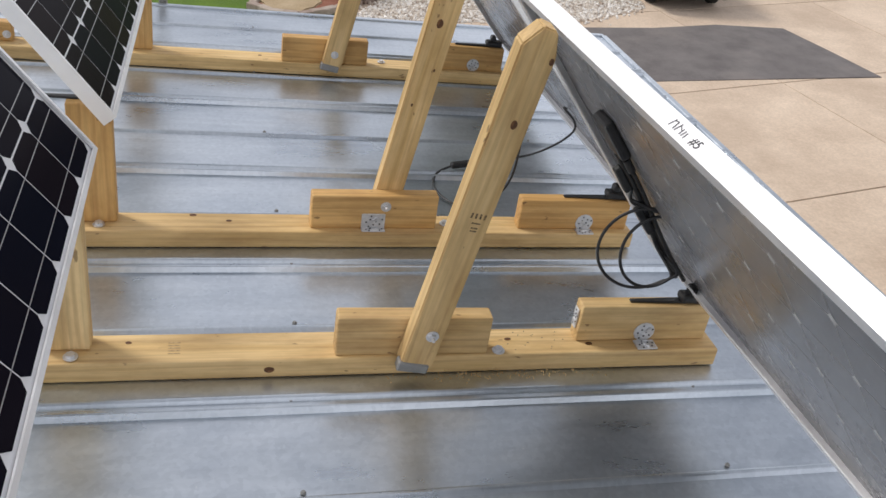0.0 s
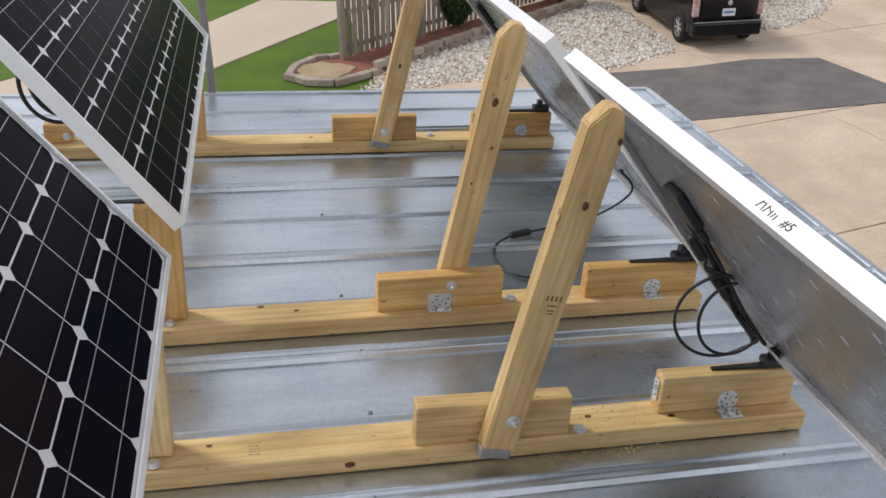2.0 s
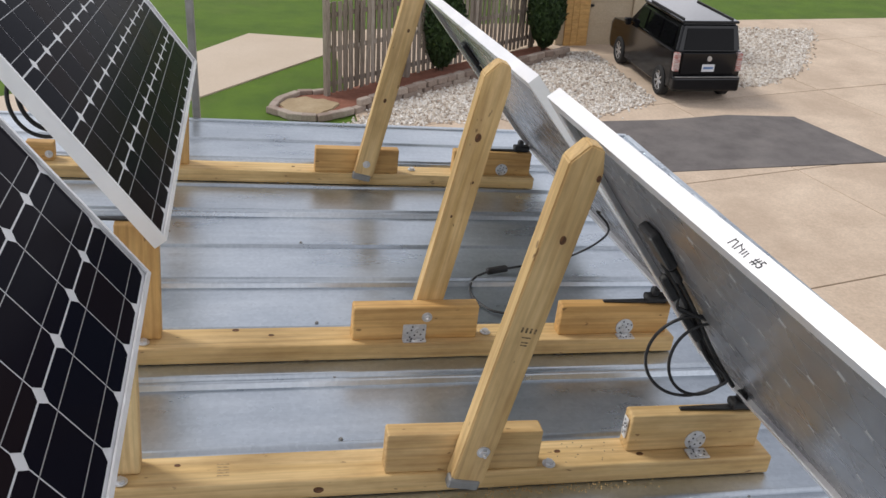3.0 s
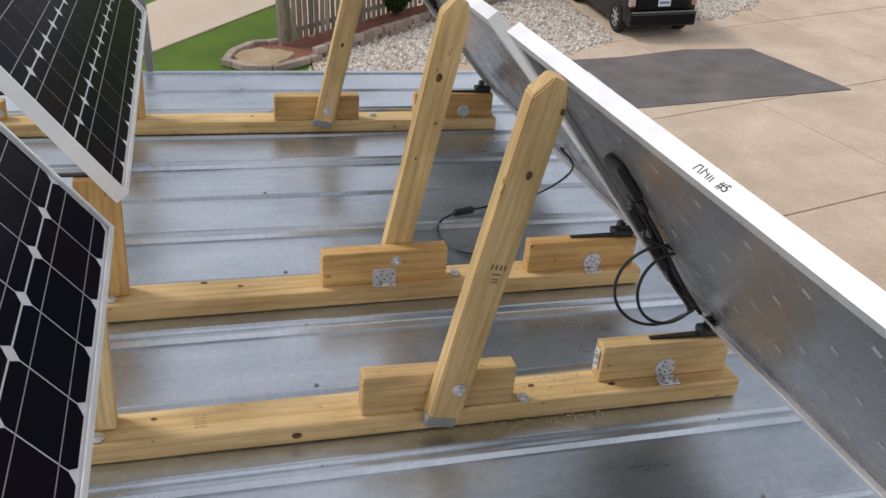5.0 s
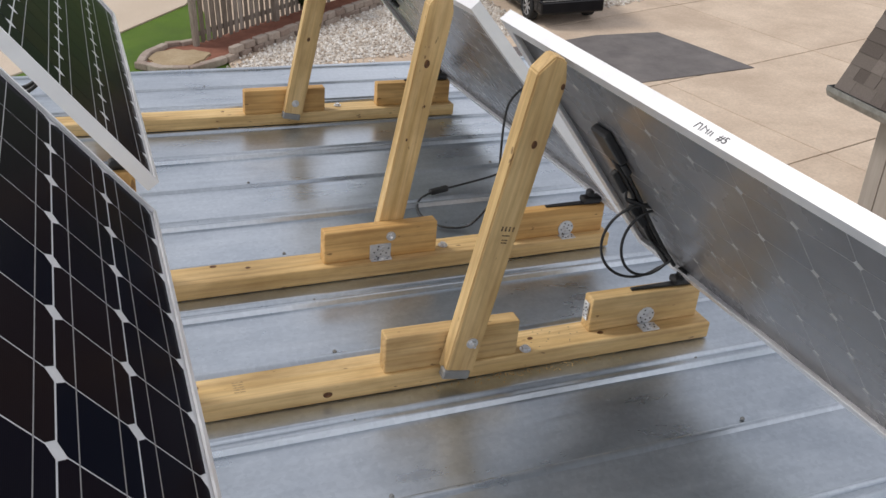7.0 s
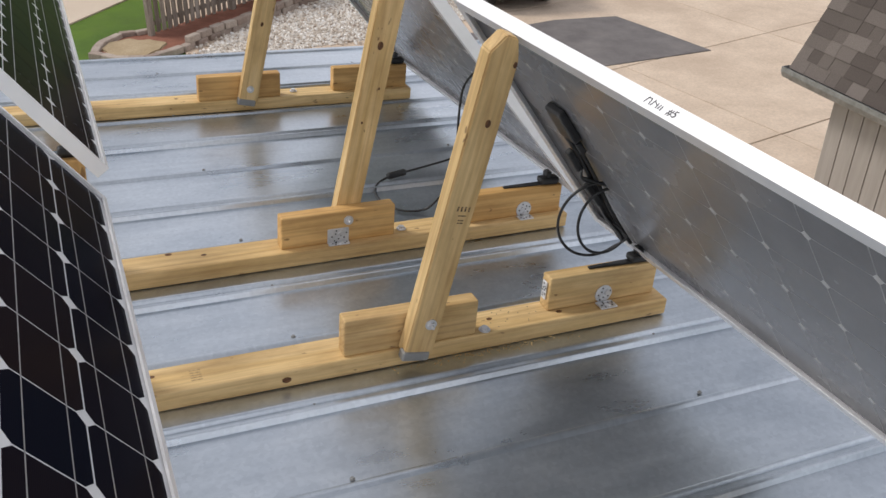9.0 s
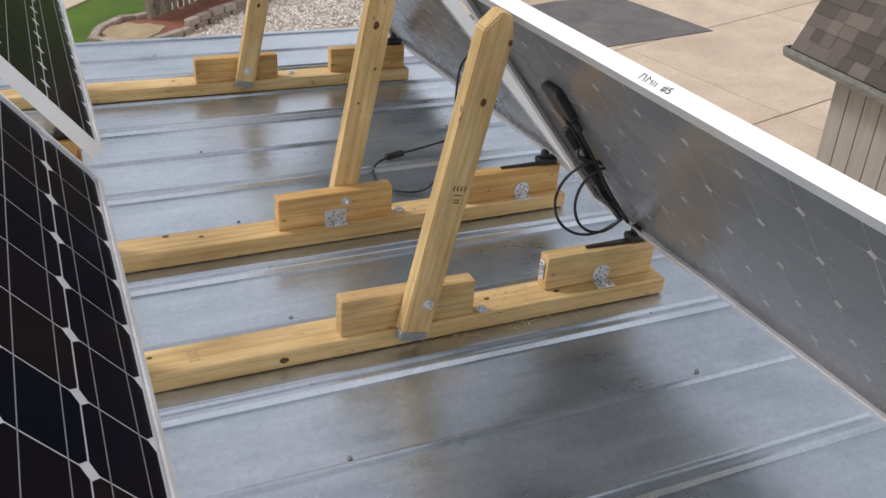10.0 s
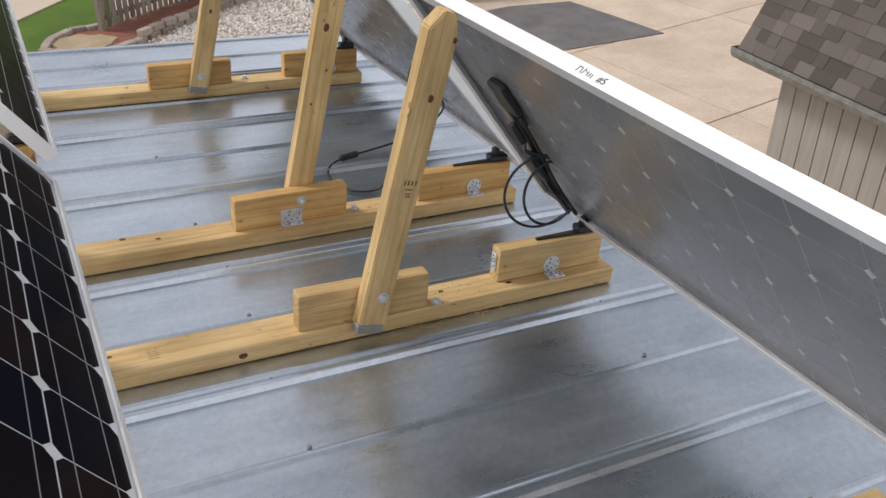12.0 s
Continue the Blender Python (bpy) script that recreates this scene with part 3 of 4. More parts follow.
def quad_pane(name, pts, parent, mat, thick, label=""):
    bm = bmesh.new()
    f = bm.faces.new([bm.verts.new(p) for p in pts])
    bm.normal_update()
    nrm = f.normal.copy()
    r = bmesh.ops.extrude_face_region(bm, geom=[f])
    bmesh.ops.translate(bm, verts=[v for v in r["geom"] if isinstance(v, bmesh.types.BMVert)], vec=nrm * thick)
    return part(name, bm, mat, parent, label)


quad_pane("rear_window", [(-0.62, 0.062, 1.08), (0.62, 0.062, 1.08), (0.56, 0.148, 1.50), (-0.56, 0.148, 1.50)], car, CAR_GLASS, 0.012, "dark tinted rear window")
for s in (-1, 1):
    for y0, y1, y2, y3 in ((0.28, 0.95, 0.95, 0.34), (1.05, 1.78, 1.78, 1.05), (1.88, 2.72, 2.25, 1.88)):
        pts = [(s * 0.800, y0, 1.10), (s * 0.800, y1, 1.10), (s * 0.712, y2, 1.50), (s * 0.712, y3, 1.50)]
        quad_pane("side_window", pts if s > 0 else pts[::-1], car, CAR_GLASS, 0.012)
    part("tail_light", box(s * 0.77 - 0.07, s * 0.77 + 0.07, -0.02, 0.09, 0.66, 1.04, 0.02, 2), LAMP_LENS, car, "clear and red tail light")
    part("mirror", box(s * 0.93 - 0.08, s * 0.93 + 0.08, 2.55, 2.68, 1.02, 1.18, 0.03, 2), CAR_PAINT, car)
part("bumper", box(-0.83, 0.83, -0.10, 0.14, 0.26, 0.56, 0.05, 3), CAR_PAINT, car)
part("bumper_lip", box(-0.80, 0.80, -0.112, -0.06, 0.555, 0.575, 0.006), GUTTER, car)
tailgate = part("tailgate", box(-0.66, 0.66, -0.03, 0.05, 0.60, 1.05, 0.02, 2), CAR_PAINT, car)
emblem = cyl(0.055, -0.008, 0.008, 18)
part("emblem", emblem, RIM, tailgate, "plain round silver emblem", m=pose(0, -0.04, 0.93, 90))
plate = part("number_plate", box(-0.155, 0.155, -0.046, -0.034, 0.665, 0.815, 0.004), PLATE, tailgate, "pale plate with plain bars")
part("bar", box(-0.12, 0.12, -0.050, -0.0465, 0.72, 0.765), PLATE_INK, plate)


def wheel_meshes():
    tyre = bmesh.new()
    prof = [(0.20, -0.10), (0.28, -0.105), (0.31, -0.08), (0.315, 0.08), (0.28, 0.105), (0.20, 0.10)]
    rings = []
    for k in range(28):
        a = 2 * math.pi * k / 28
        rings.append([tyre.verts.new((x, r * math.cos(a), r * math.sin(a))) for r, x in prof])
    for k in range(28):
        a, b2 = rings[k], rings[(k + 1) % 28]
        for q in range(len(prof)):
            tyre.faces.new((a[q], b2[q], b2[(q + 1) % len(prof)], a[(q + 1) % len(prof)]))
    rim = cyl(0.205, -0.07, 0.07, 28)
    bmesh.ops.rotate(rim, cent=(0, 0, 0), matrix=Matrix.Rotation(math.pi / 2, 3, "Y"), verts=rim.verts)
    spoke = box(-0.085, -0.068, -0.022, 0.022, 0.02, 0.20, 0.006)
    return mesh_of("tyre", tyre, TYRE), mesh_of("rim", rim, TYRE), mesh_of("spoke", spoke, RIM)


tyre_me, rim_me, spoke_me = wheel_meshes()
for s in (-1, 1):
    for y in (0.62, 3.12):
        wheel = part("wheel", tyre_me, None, car, m=pose(s * 0.775, y, 0.315))
        rim = part("rim", rim_me, None, wheel)
        for k in range(7):
            part("spoke", spoke_me, None, wheel, m=pose(0, 0, 0, 0, 0, 0 if s < 0 else 180) @ pose(0, 0, 0, 360 * k / 7))
        bmr = bmesh.new()
        ringv = []
        for k in range(28):
            a = 2 * math.pi * k / 28
            ringv.append([bmr.verts.new((s * x, r * math.cos(a), r * math.sin(a))) for r, x in ((0.185, 0.07), (0.185, 0.09), (0.212, 0.09), (0.212, 0.07))])
        for k in range(28):
            for q in range(4):
                bmr.faces.new((ringv[k][q], ringv[(k + 1) % 28][q], ringv[(k + 1) % 28][(q + 1) % 4], ringv[k][(q + 1) % 4]))
        part("rim_lip", bmr, RIM, wheel)

# ---- shed with a steep shingled lower roof ----
SX, SY, SZ = 6.06, 5.25, -1.92          # eave corner
shed = empty("shed", pose(SX, SY, GROUND), "grey wooden shed with brown-grey shingled barn roof", "shed")
EH = SZ - GROUND
part("wall", box(0.30, 0.36, -6.5, -0.50, 0.0, EH + 0.05), SIDING, shed)
part("wall", box(0.36, 3.4, -0.56, -0.50, 0.0, EH + 0.45), SIDING, shed)
groove = mesh_of("siding_board", box(0.275, 0.30, -0.095, 0.095, 0.02, EH + 0.03, 0.003), SIDING)
for k in range(29):
    part("siding_board", groove, None, shed, m=pose(0, -0.60 - k * 0.20, 0))
part("fascia", box(0.10, 0.13, -6.6, -0.03, EH - 0.10, EH + 0.01, 0.004), SIDING, shed)
part("soffit", box(0.13, 0.36, -6.6, -0.05, EH - 0.02, EH), SIDING, shed)
gut = bmesh.new()
gp = [(0.10, 0.05), (0.10, -0.055), (0.03, -0.06), (0.0, 0.0), (0.0, 0.05), (0.008, 0.05), (0.008, 0.004), (0.034, -0.052), (0.092, -0.047), (0.092, 0.05)]
ga = [gut.verts.new((x, 0.0, EH + z)) for x, z in gp]
gb = [gut.verts.new((x, -6.6, EH + z)) for x, z in gp]
for k in range(len(gp)):
    gut.faces.new((ga[k], ga[(k + 1) % len(gp)], gb[(k + 1) % len(gp)], gb[k]))
gut.faces.new([gut.verts.new((x, 0.0005, EH + z)) for x, z in gp[:5]])
part("gutter", gut, GUTTER, shed, "dull grey metal gutter")
ROOF_A = 62.0
roof_run = Matrix.Translation((0.075, 0, EH + 0.03)) @ pose(0, 0, 0, 0, -ROOF_A, 0)
part("roof_deck", box(0.0, 1.25, -6.6, -0.04, -0.03, -0.004), SHINGLE, shed, m=roof_run)
part("roof_cap", sheet([(0.62, -6.6), (3.3, -6.6), (3.3, -0.04), (0.62, -0.04)], EH + 1.12, EH + 1.16), SHINGLE, shed)
rnd = random.Random(12)
sh_meshes = []
for wdt in (0.14, 0.20, 0.27):
    bms = bmesh.new()
    add_box(bms, 0.0, 0.15, -wdt / 2, wdt / 2, 0.0, 0.007)
    sh_meshes.append((wdt, mesh_of("shingle", bms, SHINGLE)))
for row in range(8):
    y = -0.035
    while y > -3.0:
        wdt, me = rnd.choice(sh_meshes)
        part("shingle", me, None, shed, m=roof_run @ pose(row * 0.132, y - wdt / 2, 0.004 + rnd.choice((0.0, 0.004)), 0, 2.2, 0))
        y -= wdt + 0.003

# ================= the roof =================
# ribs along x, every 0.23 m
RX0, RX1, RY0, RY1, PAN = -3.2, 1.29, -3.2, 2.225, -0.0435
RIB0, PITCH = -0.067, 0.2315


def roof_sheet():
    prof = []
    k0, k1 = math.ceil((RY0 + 0.05 - RIB0) / PITCH), math.floor((RY1 - 0.05 - RIB0) / PITCH)
    prof.append((RY0, PAN))
    for k in range(k0, k1 + 1):
        c = RIB0 + k * PITCH
        if k % 2 == 0:
            steps = ((-0.024, 0), (-0.019, 0.011), (-0.016, 0.0125), (-0.012, 0.0125), (-0.009, 0.010), (-0.005, 0.004), (0.005, 0.004), (0.009, 0.010), (0.012, 0.0125), (0.016, 0.0125), (0.019, 0.011), (0.024, 0))
        else:
            steps = ((-0.011, 0), (-0.005, 0.0055), (-0.002, 0.0068), (0.002, 0.0068), (0.005, 0.0055), (0.011, 0))
        for dy, dz in steps:
            prof.append((c + dy, PAN + dz))
    prof.append((RY1, PAN))
    bm = bmesh.new()
    xs = [RX0 + (RX1 - RX0) * q / 40 for q in range(41)]
    rows = []
    for x in xs:
        rows.append([bm.verts.new((x, y, z + (0.0015 * noise.noise(Vector((x * 2.0, y * 3.0, 0))) if z == PAN else 0))) for y, z in prof])
    for a, b2 in zip(rows, rows[1:]):
        for q in range(len(prof) - 1):
            bm.faces.new((a[q], b2[q], b2[q + 1], a[q + 1]))
    r = bmesh.ops.extrude_face_region(bm, geom=list(bm.faces))
    bmesh.ops.translate(bm, verts=[v for v in r["geom"] if isinstance(v, bmesh.types.BMVert)], vec=(0, 0, -0.002))
    return bm


roof = part("roof", roof_sheet(), METAL, None, m=ROOF @ pose(0, 0, 0, 0, 0, 0.8))
tagged(roof, "ribbed galvanised steel roof sheets with dull streaks", "metal roof", kind="structure")
part("edge_trim", box(RX0, RX1 + 0.01, RY1 - 0.005, RY1 + 0.02, PAN - 0.10, PAN + 0.006, 0.003), METAL, roof)
part("edge_trim", box(RX1 - 0.005, RX1 + 0.02, RY0, RY1, PAN - 0.10, PAN + 0.006, 0.003), METAL, roof)
house_below = part("building_wall", box(RX0 + 0.3, RX1 - 0.15, RY0 + 0.2, RY1 - 0.1, GROUND + 0.30, -0.35), SIDING)
tagged(house_below, "grey sided walls of the building under the metal roof", "building", kind="structure")
screw_head = cyl(0.0040, 0, 0.003, 8, 0.003)
screw_me = mesh_of("roof_screw", screw_head, GUTTER)
washer_me = mesh_of("washer", cyl(0.0050, 0, 0.0016, 10), GUTTER)
rnd = random.Random(3)
for ky in range(-6, 11):
    for x in (-0.81, -0.19, 0.59, 1.2):
        yy = RIB0 + ky * PITCH + 0.020
        if RY0 + 0.1 < yy < RY1 - 0.1:
            sc_ob = part("roof_screw", screw_me, None, roof, m=pose(x + rnd.gauss(0, 0.012), yy + rnd.gauss(0, 0.006), PAN + 0.003))
            part("washer", washer_me, None, sc_ob, m=pose(0, 0, -0.0015))


# ---- lumber on the roof ----
def lumber(length, w, h, seed, bevel=0.004):
    """A sawn board, long axis x from 0, width along y, height along z, a little crooked."""
    bm = box(0, length, 0, w, 0, h, bevel, 2)
    return warp(bm, 0.0016, 3.0, seed)


def knot_disc(r, seed):
    r *= 0.5
    bm = cyl(r, 0, 0.0012, 14)
    for v in bm.verts:
        v.co.x *= 1.5
        v.co += Vector((1, 1, 0)) * 0.15 * r * noise.noise(v.co * 60 + Vector((seed, 0, 0)))
    return bm


def holed_plate(w, h, t, round_plate=False):
    """A zinc bracket face; flat black discs on it paint the nail holes' shade."""
    return cyl(w / 2, 0, t, 14) if round_plate else box(-w / 2, w / 2, -h / 2, h / 2, 0, t, 0.002)


HOLE_ME = mesh_of("hole", cyl(0.0021, 0, 0.0006, 8), BLACK)
HEAD_ME = mesh_of("screw_head", cyl(0.0052, 0, 0.003, 10, 0.004), STEEL)


def plate_thing(name, m, w, h, label, round_plate=False, screws=2, seed=1):
    rnd = random.Random(seed)
    ob = part(name, holed_plate(w, h, 0.0022, round_plate), STEEL, None, m=ROOF @ m)
    tagged(ob, label, "bracket", "zinc brackets")
    for k in range(9):
        a = k * 2.4
        r = w * 0.42 * math.sqrt((k + 0.6) / 9)
        part("hole", HOLE_ME, None, ob, m=pose(r * math.cos(a), r * math.sin(a) * (h / w), 0.0022))
    for k in range(screws):
        part("screw_head", HEAD_ME, None, ob, m=pose(rnd.uniform(-0.2, 0.2) * w, rnd.uniform(-0.2, 0.2) * h, 0.0022))
    return ob


def bolt_thing(name, m, label, parent=None):
    ob = part(name, cyl(0.0125, 0, 0.0022, 18), STEEL, None, m=ROOF @ m)
    tagged(ob, label, "bolt", "bolts")
    part("nut", cyl(0.0080, 0.0022, 0.0085, 6), STEEL, ob)
    part("shank", cyl(0.0042, 0.0085, 0.016, 10, 0.003), STEEL, ob)
    return ob


THICK = 0.042
BOARDS = [  # front edge at x = 0, turn, length, brace block (x, y, turn, length, height), end block (x, y, length, height), post height, wood
    (0.009, 0.6, 2.305, (-0.117, 0.016, -0.2, 0.301, 0.087), (0.382, 0.0515, 0.293, 0.085), 0.335, WOOD),
    (0.475, 1.2, 2.300, (-0.127, 0.491, 1.5, 0.299, 0.087), (0.383, 0.5050, 0.290, 0.081), 0.280, WOOD_RED),
    (1.577, 0.3, 2.250, (-0.141, 1.580, 1.0, 0.285, 0.085), (0.342, 1.6020, 0.285, 0.085), 0.290, WOOD_RED),
]
for k, (yb, turn, blen, (kx, ky, kt, kl, kh), (ex, ey, el, eh), ph, bmat) in enumerate(BOARDS):
    B = pose(0, yb, 0, 0, 0, turn)
    board = part("base_board", lumber(blen, 0.086, THICK, k * 5 + 1), WOOD, None, m=ROOF @ B @ pose(-1.61, 0, -THICK))
    tagged(board, "yellow pine board lying flat across the roof ribs", "board", "base boards")
    blk = part("upright_block", lumber(kl, 0.038, kh, k * 5 + 2), bmat, None, m=ROOF @ pose(kx, ky, 0, 0, 0, kt))
    tagged(blk, "short pine block on edge that holds the brace" if k == 0 else "short orange pine block on edge that holds the brace", "wood block", "brace blocks")
    end = part("end_block", lumber(el, 0.038, eh, k * 5 + 3), bmat, None, m=ROOF @ pose(ex, ey, 0, 0, 0, turn))
    tagged(end, "pine block on edge under the hinge of the tilted panel", "wood block", "end blocks")
    post = part("panel_post", lumber(ph, 0.040, 0.090, k * 5 + 4), WOOD_RED if k else WOOD, None, m=ROOF @ B @ pose(-0.552, 0.040, 0.0005) @ pose(0, 0, 0, 0, -90, 0))
    tagged(post, "upright pine post under the low edge of the tilted panel", "post", "panel posts")

# end board close to the camera
near_board = part("base_board", lumber(2.3, 0.086, THICK, 31), WOOD, None, m=ROOF @ pose(-1.610, -0.902, -THICK, 0, 0, 0.5))
tagged(near_board, "yellow pine board lying flat across the roof ribs", "board", "base boards")


def brace(base, top, k, mat):
    """A leaning brace; base and top are the ends of its front edge towards -x; its top is cut to a blunt point."""
    base, d = Vector(base), Vector(top) - Vector(base)
    length = d.length
    bm = bmesh.new()
    w = 0.063
    outline = [(0, 0), (length - 0.035, 0), (length, 0.025), (length - 0.004, 0.050), (length - 0.045, w), (0, w)]
    f0 = [bm.verts.new((x, y, 0)) for x, y in outline]
    f1 = [bm.verts.new((x, y, 0.040)) for x, y in outline]
    bm.faces.new(f0)
    bm.faces.new(f1)
    for q in range(len(outline)):
        bm.faces.new((f0[q], f0[(q + 1) % 6], f1[(q + 1) % 6], f1[q]))
    bmesh.ops.bevel(bm, geom=list(bm.edges), offset=0.003, segments=2, affect="EDGES")
    # local x up the brace, y across to +x, z towards -y
    up = d.normalized()
    out = Vector((0, -1, 0))
    out = (out - out.dot(up) * up).normalized()
    across = up.cross(out)
    frame_m = Matrix.Translation(base - 0.040 * out) @ Matrix((up, across, out)).transposed().to_4x4()
    ob = part("brace", warp(bm, 0.0012, 3, k), mat, None, m=ROOF @ frame_m)
    return tagged(ob, "leaning pine brace that props up the tilted panel", "brace", "braces"), frame_m


b1, fm1 = brace((0.002, -0.024, 0.004), (0.117, -0.065, 0.690), 1, WOOD)
b2, fm2 = brace((0.013, 0.534, 0.004), (0.122, 0.508, 0.672), 2, WOOD)
b3, fm3 = brace((-0.011, 1.543, 0.004), (0.120, 1.520, 0.675), 3, WOOD)
for ob, spots in ((b1, ((0.53, 0.036, 0.011), (0.645, 0.056, 0.008))), (b2, ((0.505, 0.026, 0.014), (0.40, 0.045, 0.005), (0.31, 0.020, 0.005))), (b3, ((0.28, 0.03, 0.010), (0.52, 0.04, 0.008)))):
    for x, y, r in spots:
        part("knot", knot_disc(r, x), KNOT, ob, m=pose(x, y, 0.0395))

# small writing stamped on the near brace: unreadable, so plain bars
for q in range(4):
    part("stamp_bar", box(0, 0.010, q * 0.008, q * 0.008 + 0.0035, 0, 0.0006), STAMP, b1, m=pose(0.347, 0.024, 0.0398))
part("stamp_bar", box(0, 0.0025, 0, 0.016, 0, 0.0006), STAMP, b1, m=pose(0.336, 0.030, 0.0398))
for q in range(2):
    part("stamp_bar", box(0, 0.0025, 0, 0.012, 0, 0.0006), STAMP, b1, m=pose(0.320 + q * 0.006, 0.032, 0.0398))

# faint mill stamp on the near board
bd0 = [o for o in scene.objects if o.name.startswith("base_board")][0]
for q in range(5):
    part("stamp_bar", box(0, 0.022, q * 0.008, q * 0.008 + 0.0035, 0, 0.0006), STAMP_FAINT, bd0, m=pose(1.19, 0.024, 0.0418))

# brackets, bolts
bolt_thing("carriage_bolt", fm1 @ pose(0.082, 0.040, 0.040), "zinc bolt and washer through the pine brace")
bolt_thing("carriage_bolt", pose(0.046, 0.4945, 0.060, 90), "zinc bolt end through the orange block")
bolt_thing("carriage_bolt", fm3 @ pose(0.05, 0.030, 0.040), "zinc bolt and washer through the pine brace")
for m, lab in ((fm1, "grey steel angle under the foot of the brace"), (fm3, "grey steel angle under the foot of the brace")):
    ang = bmesh.new()
    add_box(ang, -0.010, 0.012, -0.005, 0.056, 0.020, 0.044, 0.003)
    ob = part("foot_bracket", ang, GUTTER, None, m=ROOF @ m)
    tagged(ob, lab, "bracket", "foot brackets")
plate_thing("bracket", pose(0.531, 0.0528, 0.0225, 90, 0, 0.6), 0.046, 0.044, "bright zinc bracket nailed to the end block", True, 3, 2)
plate_thing("bracket", pose(0.556, 0.5082, 0.021, 90, 0, 1.2), 0.046, 0.044, "bright zinc bracket nailed to the end block", True, 3, 3)
plate_thing("bracket", pose(0.520, 1.6022, 0.021, 90, 0, 0.3), 0.044, 0.044, "bright zinc bracket nailed to the end block", True, 2, 4)
plate_thing("bracket", pose(0.019, 0.4943, 0.021, 90, 0, 1.5), 0.056, 0.040, "square zinc bracket on the orange block", False, 2, 5)
plate_thing("bracket", pose(0.532, 0.034, 0.0012, 0, 0, 1), 0.046, 0.030, "bent zinc bracket leaf on the pine board", False, 2, 12)
plate_thing("bracket", pose(0.556, 0.494, 0.0012, 0, 0, 1), 0.044, 0.026, "bent zinc bracket leaf on the pine board", False, 2, 13)
plate_thing("bracket", pose(0.019, 0.485, 0.0012, 0, 0, 1), 0.056, 0.017, "square zinc bracket on the orange block", False, 2, 6)
plate_thing("bracket", pose(0.3810, 0.072, 0.048, 90, 0, -89), 0.020, 0.046, "small zinc plate on the block end", False, 2, 7)
for x, y in ((0.209, 0.022), (0.200, 0.520), (0.200, 1.625), (-0.585, 0.022), (-0.590, 0.488)):
    ob = part("lag_screw", cyl(0.013, 0, 0.002, 16), STEEL, None, m=ROOF @ pose(x, y, 0.002))
    tagged(ob, "zinc lag screw and washer in the pine board", "screw", "lag screws")
    part("head", cyl(0.0085, 0.002, 0.008, 6), STEEL, ob)

# old nail holes, knots and stains on the boards
rnd = random.Random(21)
boards = [o for o in scene.objects if o.name.startswith("base_board")]
for o, spots in zip(boards, (((1.372, -0.0004, 0.020, 0.013), (1.85, 0.05, 0.0415, 0.009), (2.02, 0.03, 0.0415, 0.010), (1.12, 0.06, 0.0415, 0.008), (1.50, 0.02, 0.0415, 0.006)),
                             ((1.30, 0.05, 0.0415, 0.009), (1.22, 0.075, 0.0415, 0.011), (1.57, 0.045, 0.0415, 0.008)),
                             ((1.4, 0.05, 0.0415, 0.008),))):
    for x, y, z, r in spots:
        m = pose(x, y, z, 90) if y < 0 else pose(x, y, z)
        part("knot", knot_disc(r, x), KNOT, o, m=m)
for q in range(16):
    part("nail_mark", HOLE_ME, None, boards[0], m=pose(1.86 + rnd.gauss(0.03, 0.045), rnd.uniform(0.015, 0.075), 0.0418) @ Matrix.Scale(0.62, 4))

# sawdust crumbs beside the near board
verts, faces = [], []
for q in range(170):
    x = rnd.gauss(0.20, 0.10)
    m = pose(x, -0.013 + x * 0.012 + rnd.gauss(0, 0.008), PAN + 0.013, rnd.uniform(0, 90), rnd.uniform(0, 90), rnd.uniform(0, 360))
    s = rnd.uniform(0.0010, 0.0026)
    k = len(verts)
    for c in ((1.4, 0, 0), (-1.0, 0.5, 0), (-0.6, -0.8, 0), (0, 0, 0.8)):
        verts.append(m @ (Vector(c) * s))
    faces += [(k, k + 1, k + 2), (k, k + 1, k + 3), (k + 1, k + 2, k + 3), (k + 2, k, k + 3)]
me = bpy.data.meshes.new("sawdust")
me.from_pydata(verts, [], faces)
me.materials.append(WOOD)
dust = tagged(new("sawdust", me), "pale sawdust crumbs on the metal roof", "sawdust", kind="stuff")
dust.matrix_basis = ROOF

# ---- solar panels: length x, up the slope y, front z ----
PL, PW, PT, CP, CU = 1.478, 0.738, 0.028, 0.1187, 0.1187
cell_bm = bmesh.new()
h, ch = 0.0577, 0.0122
K = CU / CP
oct_pts = [(-h + ch, -h), (h - ch, -h), (h, -h + ch), (h, h - ch), (h - ch, h), (-h + ch, h), (-h, h - ch), (-h, -h + ch)]
lo, hi = [cell_bm.verts.new((x, y * K, 0)) for x, y in oct_pts], [cell_bm.verts.new((x, y * K, 0.0006)) for x, y in oct_pts]
cell_bm.faces.new(hi)
for q in range(8):
    cell_bm.faces.new((lo[q], lo[(q + 1) % 8], hi[(q + 1) % 8], hi[q]))
CELL_ME = mesh_of("cell", cell_bm, CELL)
BUS_ME = mesh_of("busbar", box(0, 12 * CP - 0.01, -0.0007, 0.0007, 0, 0.0004), BUSBAR)
spot_bm = bmesh.new()
for q, (dx, dy) in enumerate(((0.0115, 0), (0, 0.0095), (-0.0115, 0), (0, -0.0095))):
    spot_bm.verts.new((dx, dy, 0))
spot_bm.faces.new(list(spot_bm.verts))
SPOT_ME = mesh_of("cell_gap", spot_bm, BACK_SPOT)
CROSS_ME = mesh_of("cell_line", box(-0.0012, 0.0012, 0, 6 * CU, -0.0001, 0.0), BACK_LINE)
ALONG_ME = mesh_of("cell_line", box(0, 12 * CP, -0.0012, 0.0012, -0.00012, 0.0), BACK_LINE)


